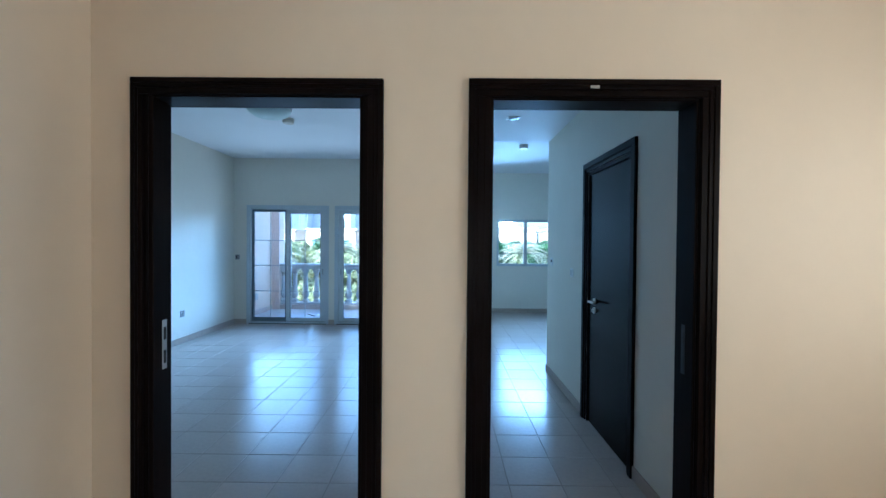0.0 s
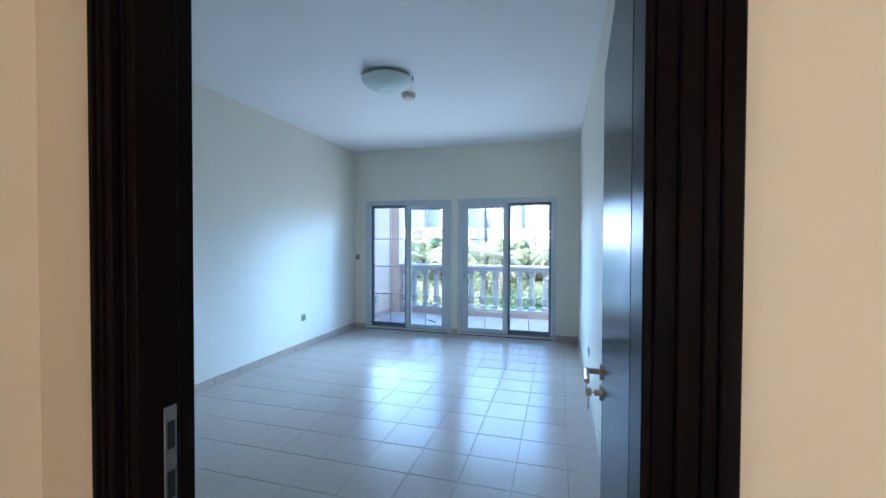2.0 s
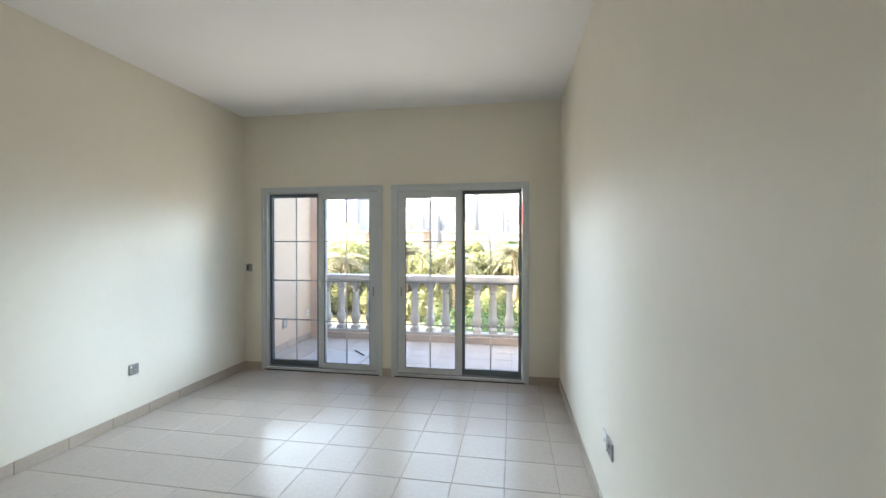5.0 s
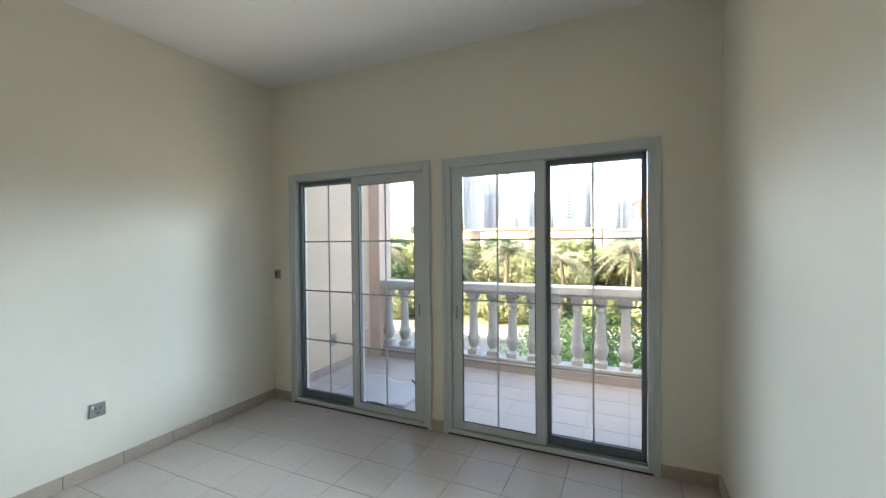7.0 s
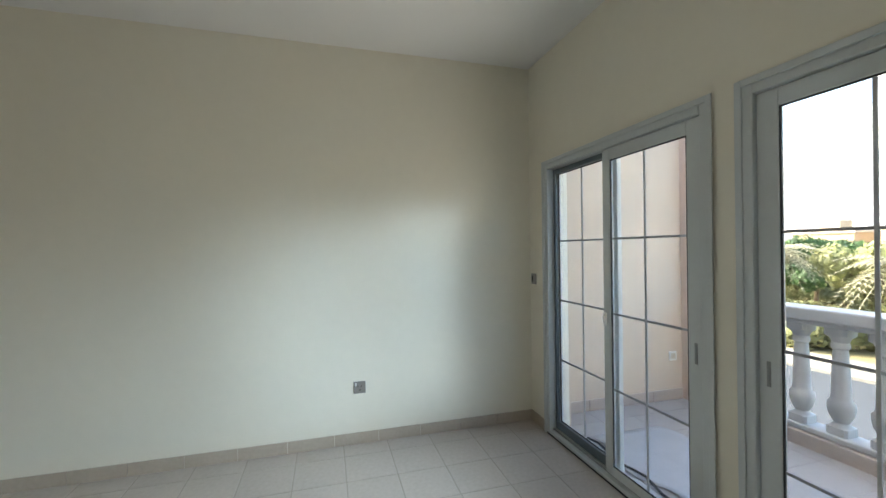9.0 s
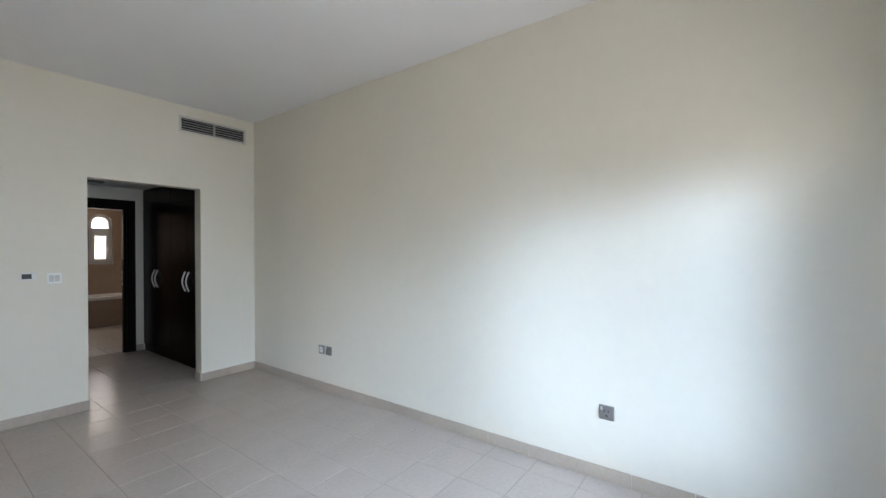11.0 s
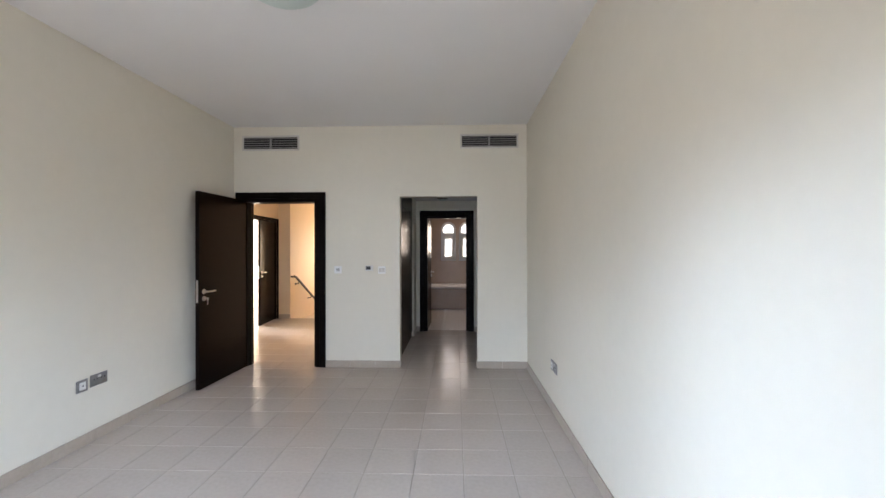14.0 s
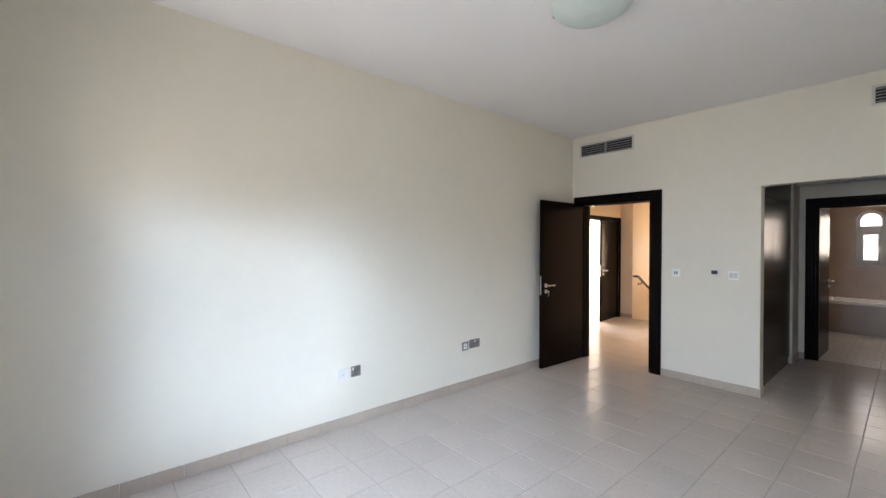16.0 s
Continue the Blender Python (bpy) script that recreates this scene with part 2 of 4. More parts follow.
# ---- large structure ----
DOOR_L = (-1.13, -0.245, 0.0, 2.035)    # bedroom door, hole in the door wall
DOOR_R = (0.195, 1.04, 0.0, 2.035)      # second bedroom door
CLOSET = (-3.11, -2.165, 0.0, 2.09)     # opening to the dressing passage
HT = 3.15                               # top of the walls

# the door wall: hall skin and room skin, so that each side has its paint
setting("wall_passage_north", wall_along_x(bmesh.new(), YH, YH + 0.06, -4.6, -1.39, 0, HT, [CLOSET]), PAINT,
        "cream painted wall round the passage opening")
setting("wall_hall_north", wall_along_x(bmesh.new(), YH, YH + 0.06, -1.39, 2.6, 0, HT, [DOOR_L, DOOR_R]), HALL_PAINT,
        "warm cream painted hall wall with two dark door frames")
setting("wall_bedroom_south", wall_along_x(bmesh.new(), YH + 0.06, YB, -4.6, 2.6, 0, HT, [CLOSET, DOOR_L, DOOR_R]), PAINT,
        "cream painted bedroom wall with a door and an open passage")
setting("wall_bedroom_west", block(XL - 0.2, YB, 0, XL, YO, HT), PAINT, "plain cream painted bedroom side wall")
setting("wall_bedroom_east", block(XR, YB, 0, 0.04, YO, HT), PAINT, "plain cream painted wall between two bedrooms")
SLIDE_1, SLIDE_2 = (-3.46, -2.03, 0.0, 2.10), (-1.89, -0.44, 0.0, 2.10)
setting("wall_bedroom_north", wall_along_x(bmesh.new(), YF, YO, XL, XR, 0, HT, [SLIDE_1, SLIDE_2]), PAINT,
        "cream painted wall with two sliding balcony doors")
setting("ceiling_bedroom", block(XL, YB, H, XR, YF, H + 0.1), CEIL, "plain white painted bedroom ceiling")

# hall, stair, and the small room behind the half-open door
setting("wall_hall_southwest", block(-1.33, -0.45, 0, -0.38, -0.31, HT), HALL_PAINT, "warm cream painted hall wall")
setting("wall_hall_west", block(-1.39, -0.45, 0, -1.33, YH, HT), HALL_PAINT, "warm cream painted side wall of the hall")
setting("wall_stair_west", block(-0.52, -4.6, -3.2, -0.38, -0.45, HT), HALL_PAINT, "cream painted stair wall")
setting("wall_stair_east", wall_along_y(bmesh.new(), 0.64, 0.84, -4.6, -1.5, -3.2, HT), HALL_PAINT, "cream painted stair wall carrying a handrail")
STAIR_WIN = (-0.30, 0.54, 0.75, 1.95)
setting("wall_stair_south", wall_along_x(bmesh.new(), -4.8, -4.6, -0.52, 0.84, -3.2, HT, [STAIR_WIN]), HALL_PAINT, "cream painted stair end wall with a window")
setting("wall_hall_pier", block(0.84, -1.62, 0, 0.90, -1.5, HT), HALL_PAINT, "cream painted pier beside the stair")
DOOR_S = (-1.43, -0.12, 0.0, 2.04)
setting("wall_hall_east", wall_along_y(bmesh.new(), 0.90, 1.04, -1.62, 0.05, 0, HT, [DOOR_S]), HALL_PAINT, "cream painted hall wall with a half-open door")
setting("wall_hall_return", block(1.04, -0.07, 0, 2.2, 0.05, HT), HALL_PAINT, "warm cream painted hall wall")
setting("wall_hall_east_end", block(2.2, -0.07, 0, 2.34, YH, HT), HALL_PAINT, "warm cream painted end wall of the hall")
setting("ceiling_hall", wall_along_x(bmesh.new(), -4.6, YH, -1.33, 2.2, 2.85, 3.0), CEIL, "white painted hall ceiling")
setting("wall_bright_room", wall_along_y(bmesh.new(), 3.6, 3.75, -3.0, -0.07, 0, HT, [(-2.4, -0.9, 0.6, 2.2)]), PAINT, "white wall with a bright window beyond the half-open door")
setting("wall_bright_room_south", block(0.90, -3.15, 0, 3.6, -3.0, HT), PAINT, "white painted wall beyond the half-open door")
setting("wall_bright_room_west", block(0.90, -3.0, 0, 1.04, -1.62, HT), PAINT, "white painted wall beyond the half-open door")
setting("wall_bright_room_north", block(1.04, -0.11, 0, 3.6, -0.07, HT), PAINT, "white painted wall beyond the half-open door")
setting("ceiling_bright_room", block(1.04, -3.0, 2.75, 3.6, -0.11, 2.849), CEIL, "white ceiling beyond the half-open door")

# dressing passage and bathroom
setting("wall_passage_west", block(-3.95, -0.2, 0, -3.80, YH, HT), PAINT, "cream painted wall behind the wardrobe")
setting("wall_passage_east", block(-1.52, -0.31, 0, -1.39, YH, HT), PAINT, "cream painted wall behind the wardrobe")
BATH_DOOR = (-3.07, -2.31, 0.0, 2.03)
setting("wall_passage_south", wall_along_x(bmesh.new(), -0.31, -0.2, -3.95, -1.52, 0, HT, [BATH_DOOR]), PAINT, "cream painted wall with the bathroom door")
setting("wall_passage_pier", block(-2.15, -0.2, 0, -1.52, 0.22, 2.30), PAINT, "cream painted pier beside the wardrobe")
setting("ceiling_passage", block(-3.95, -0.2, 2.30, -1.52, YH, 2.4), CEIL, "white painted dropped ceiling of the passage")
WINS = [(-2.85, -2.47), (-3.32, -2.94), (-3.79, -3.41)]
bm = wall_along_x(bmesh.new(), -3.8, -3.6, -4.2, -1.95, 0, HT, [(a, b, 1.15, 2.16) for a, b in WINS])
for a, b in WINS:                        # fill the corners over each arch
    r, cx, cz, n = (b - a) / 2, (a + b) / 2, 2.16 - (b - a) / 2, 12
    for sgn in (-1, 1):
        for y in (-3.6, -3.8):
            pts = [(cx + sgn * r, y, 2.16)] + [(cx + sgn * r * math.cos(k * math.pi / 2 / n), y, cz + r * math.sin(k * math.pi / 2 / n)) for k in range(n + 1)]
            vs = [bm.verts.new(p) for p in pts]
            for i in range(1, len(vs) - 1):
                bm.faces.new((vs[0], vs[i], vs[i + 1]))
setting("wall_bathroom_south", bm, BATHTILE, "brown tiled bathroom wall with arched windows")
setting("wall_bathroom_east", block(-1.95, -3.8, 0, -1.8, -0.31, HT), BATHTILE, "brown tiled bathroom side wall")
setting("wall_bathroom_west", block(-4.35, -3.8, 0, -4.2, -0.31, HT), BATHTILE, "brown tiled bathroom side wall")
setting("wall_bathroom_north", wall_along_x(bmesh.new(), -0.33, -0.312, -4.2, -1.95, 0, 2.4, [BATH_DOOR]), BATHTILE, "brown tiled bathroom wall round the door")
setting("ceiling_bathroom", block(-4.2, -3.6, 2.25, -1.95, -0.33, 2.35), CEIL, "white bathroom ceiling")

# second bedroom
setting("wall_second_bedroom_passage", wall_along_y(bmesh.new(), 1.24, 1.40, YB, 4.95, 0, HT, [(2.87, 3.65, 0.0, 2.06)]), PAINT, "cream painted passage wall with a dark closed door")
setting("wall_second_bedroom_return", block(1.40, 4.80, 0, 4.4, 4.95, HT), PAINT, "cream painted return wall")
WIN2 = (1.17, 2.42, 0.99, 1.99)
setting("wall_second_bedroom_north", wall_along_x(bmesh.new(), 8.95, 9.15, 0.04, 4.4, -0.1, HT, [WIN2]), PAINT, "cream painted wall with a window")
setting("wall_second_bedroom_west", block(-0.09, YO, -0.1, 0.04, 9.15, HT), PAINT, "cream painted side wall by the balcony")
setting("wall_second_bedroom_east", block(4.4, 4.80, 0, 4.55, 9.15, HT), PAINT, "cream painted side wall")
setting("ceiling_second_passage", block(0.04, YB, 2.64, 1.24, 4.95, 2.75), CEIL, "white dropped ceiling over the passage")
setting("ceiling_second_bedroom", block(0.04, 4.95, 2.98, 4.4, 8.95, 3.08), CEIL, "white painted ceiling of the second bedroom")
setting("roof", block(-5.2, -5.0, HT, 4.7, YO, HT + 0.25), STONE, "flat concrete roof slab")
setting("roof_second_bedroom", block(-0.09, YO, HT, 4.7, 9.3, HT + 0.25), STONE, "flat concrete roof slab")

# balcony shell
setting("balcony_wall_west", wall_along_y(bmesh.new(), XL - 0.2, XL, YO, 9.08, -0.1, 3.4), RENDER, "beige rendered balcony side wall")
setting("balcony_pier", block(XL - 0.2, 9.08, -0.1, -3.55, 9.36, 3.4, 0.004), PINKRENDER, "pinkish rendered corner pier of the balcony")
setting("wall_outer_skin", wall_along_x(bmesh.new(), YO, YO + 0.015, XL, -0.09, 0, 3.4, [SLIDE_1, SLIDE_2]), RENDER, "beige rendered outer wall")
setting("building_base", block(-5.1, -4.9, GROUND - 0.2, 4.6, 9.4, -0.12), RENDER, "rendered ground storey under the rooms")


# ---- floors: grout bed with tiles laid on it ----
tile_cache = {}


def tile_mesh(w, d, mat):
    key = (round(w, 3), round(d, 3), mat.name)
    if key not in tile_cache:
        b = 0.0025
        bm = bmesh.new()
        lo = [bm.verts.new(p) for p in ((0, 0, -0.004), (w, 0, -0.004), (w, d, -0.004), (0, d, -0.004))]
        mid = [bm.verts.new(p) for p in ((0, 0, -0.0016), (w, 0, -0.0016), (w, d, -0.0016), (0, d, -0.0016))]
        top = [bm.verts.new(p) for p in ((b, b, 0), (w - b, b, 0), (w - b, d - b, 0), (b, d - b, 0))]
        for p, q in ((lo, mid), (mid, top)):
            for i in range(4):
                bm.faces.new((p[i], p[(i + 1) % 4], q[(i + 1) % 4], q[i]))
        bm.faces.new(top)
        tile_cache[key] = mesh_of("tile", bm, mat)
    return tile_cache[key]


tile_jobs = []


def tiled_floor(name, x0, y0, x1, y1, mat, label, ox=-0.64, oy=6.905, joint=0.004, grout=GROUT):
    bed = setting(name, block(x0, y0, -0.12, x1, y1, -0.0022), grout, label)
    tile_jobs.append((bed, x0, y0, x1, y1, mat, ox, oy, joint))


def lay_tiles():
    for bed, x0, y0, x1, y1, mat, ox, oy, joint in tile_jobs:
        i = math.floor((x0 - ox) / PITCH)
        while ox + i * PITCH < x1 - 0.01:
            a, b = max(x0, ox + i * PITCH + joint / 2), min(x1, ox + (i + 1) * PITCH - joint / 2)
            j = math.floor((y0 - oy) / PITCH)
            while oy + j * PITCH < y1 - 0.01:
                c, d = max(y0, oy + j * PITCH + joint / 2), min(y1, oy + (j + 1) * PITCH - joint / 2)
                if b - a > 0.01 and d - c > 0.01:
                    t = new("tile", tile_mesh(b - a, d - c, mat))
                    t.location = (a, c, random.uniform(-0.0003, 0.0003))
                    t.parent = bed
                j += 1
            i += 1


tiled_floor("floor_bedroom", XL, YB, XR, YF, TILE, "glossy beige ceramic floor tiles with grey joints")
tiled_floor("floor_hall", -1.39, -0.31, 2.2, YB, TILE, "glossy beige ceramic hall floor tiles", oy=6.905)
tiled_floor("floor_passage", -3.95, -0.31, -1.52, YB, TILE, "glossy beige ceramic floor tiles of the passage")
tiled_floor("floor_landing", -0.38, -1.5, 0.90, -0.31, TILE, "glossy beige ceramic tiles of the stair landing")
tiled_floor("floor_second_bedroom", 0.04, YB, 1.40, 8.95, TILE, "glossy beige ceramic floor tiles", ox=0.45)
tiled_floor("floor_second_bedroom_far", 1.40, 4.95, 4.4, 8.95, TILE, "glossy beige ceramic floor tiles", ox=0.45)
tiled_floor("floor_bathroom", -4.2, -3.6, -1.95, -0.31, BATHFLOOR, "grey beige bathroom floor tiles")
tiled_floor("floor_balcony", XL, YO, -0.09, 9.10, BALTILE, "dull pinkish balcony floor tiles", ox=-0.6, oy=7.69, grout=BALGROUT, joint=0.003)
setting("floor_bright_room", box(block(0.90, -3.0, -0.12, 3.6, -0.31, -0.003), 2.2, -0.31, -0.12, 3.6, -0.07, -0.003), TILE, "pale tiled floor beyond the half-open door")
setting("door_track_sill", block(XL, YF, -0.12, XR, YO, -0.004), STONE, "stone sill under the sliding doors")

# stair going down to the ground storey
for k in range(10):
    setting("step", block(-0.38, -1.5 - 0.28 * (k + 1), -3.2, 0.64, -1.5 - 0.28 * k, -0.175 * (k + 1), 0.008), TILE, "beige tiled stair step")


def skirting(runs, mat=SKIRT, h=0.085, name="baseboard", label="low beige ceramic skirting along the wall"):
    """runs: (x0, y0, x1, y1, nx, ny), the wall's line and the way into the room."""
    bm = bmesh.new()
    for x0, y0, x1, y1, nx, ny in runs:
        length = math.hypot(x1 - x0, y1 - y0)
        n = max(1, round(length / PITCH))
        for i in range(n):
            f, g = i / n, (i + 1) / n
            e = 0.0012 / length
            ax, ay = x0 + (x1 - x0) * (f + e), y0 + (y1 - y0) * (f + e)
            bx, by = x0 + (x1 - x0) * (g - e), y0 + (y1 - y0) * (g - e)
            t = 0.011
            xs, ys = sorted((ax, bx, ax + nx * t, bx + nx * t)), sorted((ay, by, ay + ny * t, by + ny * t))
            box(bm, xs[0], ys[0], 0.0, xs[-1], ys[-1], h, 0.002)
    return setting(name, bm, mat, label)


skirting([(XL, YB, XL, YF, 1, 0), (XR, YB, XR, YF, -1, 0),
          (XL, YF, -3.46, YF, 0, -1), (-2.03, YF, -1.89, YF, 0, -1), (-0.44, YF, XR, YF, 0, -1),
          (XL, YB, CLOSET[0], YB, 0, 1), (CLOSET[1], YB, -1.25, YB, 0, 1),
          (CLOSET[0], YB, CLOSET[0], YH, 1, 0), (CLOSET[1], YH, CLOSET[1], YB, -1, 0)])
skirting([(-1.33, YH, -1.17, YH, 0, -1), (-0.19, YH, 0.13, YH, 0, -1), (-1.33, -0.31, -1.33, YH, 1, 0), (0.90, -0.06, 0.90, 0.05, -1, 0), (0.90, 0.05, 2.2, 0.05, 0, 1), (1.10, YH, 2.2, YH, 0, -1),
          (-1.33, -0.31, -0.38, -0.31, 0, 1), (-0.38, -1.5, -0.38, -0.31, 1, 0), (0.64, -1.5, 0.90, -1.5, 0, 1)],
         name="baseboard_hall", label="low beige ceramic skirting in the hall")
skirting([(1.24, YB, 1.24, 2.80, -1, 0), (1.24, 3.73, 1.24, 4.95, -1, 0), (0.04, YB + 0.1, 0.04, 8.95, 1, 0), (0.04, 8.95, 4.4, 8.95, 0, -1), (1.24, 4.95, 4.4, 4.95, 0, 1)],
         name="baseboard_second", label="low beige ceramic skirting in the second bedroom")
skirting([(-2.15, -0.2, -2.15, 0.22, -1, 0), (-2.24, -0.2, -2.15, -0.2, 0, 1), (-3.26, -0.2, -3.15, -0.2, 0, 1)],
         name="baseboard_passage", label="low beige ceramic skirting in the passage")
skirting([(XL, YO + 0.015, XL, 9.08, 1, 0), (-2.03, YO + 0.015, -1.89, YO + 0.015, 0, 1)], KERBTILE, 0.10,
         name="baseboard_balcony", label="terracotta beige skirting on the balcony")


# ---- doors ----
def casing(bm, x0, x1, top, y, out, w, t=0.022, low=1.0):
    """A moulded casing round an opening in x, on the wall face y, proud by t towards out (-1 or 1); low narrows the side at x0."""
    def slab(a, b, c, d, depth):
        ys = sorted((y, y + out * depth))
        box(bm, a, ys[0], c, b, ys[1], d, 0.002)
    for k, (f, depth) in enumerate(((0.0, t * 0.55), (0.34, t * 0.8), (0.62, t))):
        g = (0.34, 0.62, 1.0)[k]
        e = 0.006 if k == 0 else 0.0     # laps over the lining
        slab(x0 - w * g * low, x0 - w * f * low + e, 0, top + w * f - e, depth)
        slab(x1 + w * f - e, x1 + w * g, 0, top + w * f - e, depth)
        slab(x0 - w * g * low, x1 + w * g, top + w * f - e, top + w * g, depth)


def hinge(parent, x, y, z, nx):
    bm = block(x - 0.002, y - 0.012, z - 0.05, x + 0.002, y + 0.012, z + 0.05, 0.0008)
    tube(bm, (x + nx * 0.004, y + 0.016, z - 0.05), (x + nx * 0.004, y + 0.016, z + 0.05), 0.006, 10)
    part("hinge", bm, STEEL, parent, "steel butt hinge", True)


def lever_set(leaf, side, x=0.83, z=1.01, keys=False):
    """Lever, rose and key rose on a leaf in its own frame: x along the leaf, y its thickness."""
    y0 = 0.0 if side < 0 else 0.04
    bm = bmesh.new()
    tube(bm, (x, y0, z), (x, y0 + side * 0.010, z), 0.026, 24)
    tube(bm, (x, y0 + side * 0.009, z), (x, y0 + side * 0.055, z), 0.010, 14)
    tube(bm, (x + 0.010, y0 + side * 0.052, z), (x - 0.115, y0 + side * 0.052, z), 0.009, 14)
    part("handle", bm, STEEL, leaf, "brushed steel lever handle", True)
    bm = bmesh.new()
    tube(bm, (x, y0, z - 0.072), (x, y0 + side * 0.010, z - 0.072), 0.025, 24)
    tube(bm, (x, y0 + side * 0.008, z - 0.072), (x, y0 + side * 0.026, z - 0.072), 0.011, 14)
    part("key_rose", bm, STEEL, leaf, "round steel lock rose", True)
    if keys:
        bm = block(x - 0.002, y0 + side * 0.045 - 0.010, z - 0.088, x + 0.002, y0 + side * 0.045 + 0.010, z - 0.060, 0.002)
        tube(bm, (x, y0 + side * 0.024, z - 0.072), (x, y0 + side * 0.040, z - 0.072), 0.003, 8)
        box(bm, x - 0.001, y0 + side * 0.045 - 0.004, z - 0.135, x + 0.001, y0 + side * 0.045 + 0.004, z - 0.092, 0.0005)
        part("key", bm, STEEL, leaf, "steel key left in the lock", True)


def door_leaf(parent, hinge_at, angle, width=0.86, height=2.025, keys=False, x=None):
    """Leaf hinged at a point, closed along +x before it turns by angle."""
    leaf = part("leaf", block(0, 0, 0.008, width, 0.04, height, 0.0025, 2), WOOD, parent, "flat dark wenge door leaf")
    leaf.matrix_parent_inverse = Matrix.Identity(4)
    leaf.matrix_basis = pose(*hinge_at, 0, 0, angle)
    for side in (-1, 1):
        lever_set(leaf, side, x or width - 0.07, keys=keys and side > 0)
    part("latch_plate", block(width - 0.0005, 0.009, 0.90, width + 0.0025, 0.031, 1.13, 0.0006), STEEL, leaf, "long steel latch plate")
    return leaf


def framed_door(name, hole, y0, y1, label, w_out, w_in, strike_side, opens, thin=0.0, thin_r=0.0, head=0.0, strike_mat=STEEL, low=1.0):
    x0, x1, _, top = hole
    d = thing(name, Matrix.Identity(4), label, "door", kind="structure")
    j = 0.028
    a, b, c = x0 + j - thin, x1 - j + thin_r, top - j + head     # inner faces of the lining
    bm = block(x0, y0, 0, a, y1, top, 0.002)
    box(bm, b, y0, 0, x1, y1, top, 0.002)
    box(bm, a, y0, c, b, y1, top, 0.002)
    part("jamb", bm, CASING, d, "dark wenge door lining")
    ys = (y0, y0 + (y1 - y0) * 0.62) if opens > 0 else (y1 - (y1 - y0) * 0.62, y1)
    bm = block(a, ys[0] + 0.004, 0, x0 + j + 0.012, ys[1], c, 0.002)
    box(bm, b - 0.012, ys[0] + 0.004, 0, b, ys[1], c, 0.002)
    box(bm, x0 + j + 0.012, ys[0] + 0.004, c - (0.006 if head else 0.012), b - 0.012, ys[1], c, 0.002)
    part("door_stop", bm, CASING, d)
    bm = bmesh.new()
    casing(bm, x0, x1, top, y0, -1, w_out, low=low)
    part("casing", bm, CASING, d, "moulded dark wenge casing")
    bm = bmesh.new()
    casing(bm, x0 - thin, x1, top, y1, 1, w_in)
    part("casing", bm, CASING, d, "moulded dark wenge casing")
    xs, sgn = ((x0 + j + 0.012), 1) if strike_side < 0 else ((b - 0.012), -1)
    yc = (ys[0] + ys[1]) / 2 + 0.022 * opens
    bm = block(min(xs, xs + sgn * 0.002), yc - 0.013, 0.94, max(xs, xs + sgn * 0.002), yc + 0.013, 1.14, 0.0006)
    strike = part("strike_plate", bm, strike_mat, d, "slotted metal strike plate")
    for z in (1.085, 0.99):
        part("latch_hole", block(min(xs, xs + sgn * 0.0032), yc - 0.007, z - 0.026, max(xs, xs + sgn * 0.0032), yc + 0.007, z + 0.026), BLACK, strike)
    return d


door = framed_door("door_3", DOOR_L, YH, YB, "dark wenge bedroom door frame, its leaf standing open", 0.054, 0.112, -1, 1, 0.009, 0.0, 0.022, low=0.62)
leaf = door_leaf(door, (-0.233, 2.026, 0), 87.2, 0.85, 2.045, keys=True)
for z in (0.25, 1.08, 1.925):
    bm = block(-0.0025, 0.006, z - 0.05, 0.0005, 0.034, z + 0.05, 0.0008)
    tube(bm, (-0.006, -0.006, z - 0.05), (-0.006, -0.006, z + 0.05), 0.006, 12)
    plate_hinge = part("hinge", bm, STEEL, leaf, "steel butt hinge", True)
    for dz in (-0.035, 0.0, 0.035):
        bm = tube(bmesh.new(), (-0.0035, 0.02 + 0.1 * abs(dz) - 0.002, z + dz), (-0.002, 0.02 + 0.1 * abs(dz) - 0.002, z + dz), 0.0035, 10)
        screw = part("screw", bm, NICKEL, leaf)
door = framed_door("door_4", DOOR_R, YH, YB, "dark wenge door frame of the second bedroom, standing open", 0.058, 0.06, 1, 1, 0.0, 0.02, 0.018, BLACK)
leaf = door_leaf(door, (0.245, 1.985, 0), 91, 0.80)
for z in (0.25, 1.12, 1.87):
    hinge(door, 0.240, 1.958, z, 1)
part("sticker_scrap", block(0.60, YH - 0.0225, 2.056, 0.635, YH - 0.021, 2.068, 0.0004), VENTGREY, door, "torn white sticker remnant")
door = framed_door("door_5", BATH_DOOR, -0.31, -0.2, "dark wenge bathroom door frame, its leaf standing open inward", 0.06, 0.095, -1, -1)
leaf = door_leaf(door, (-2.345, -0.318, 0), -92, 0.70)
for z in (0.25, 1.12, 1.87):
    hinge(door, -2.342, -0.26, z, -1)


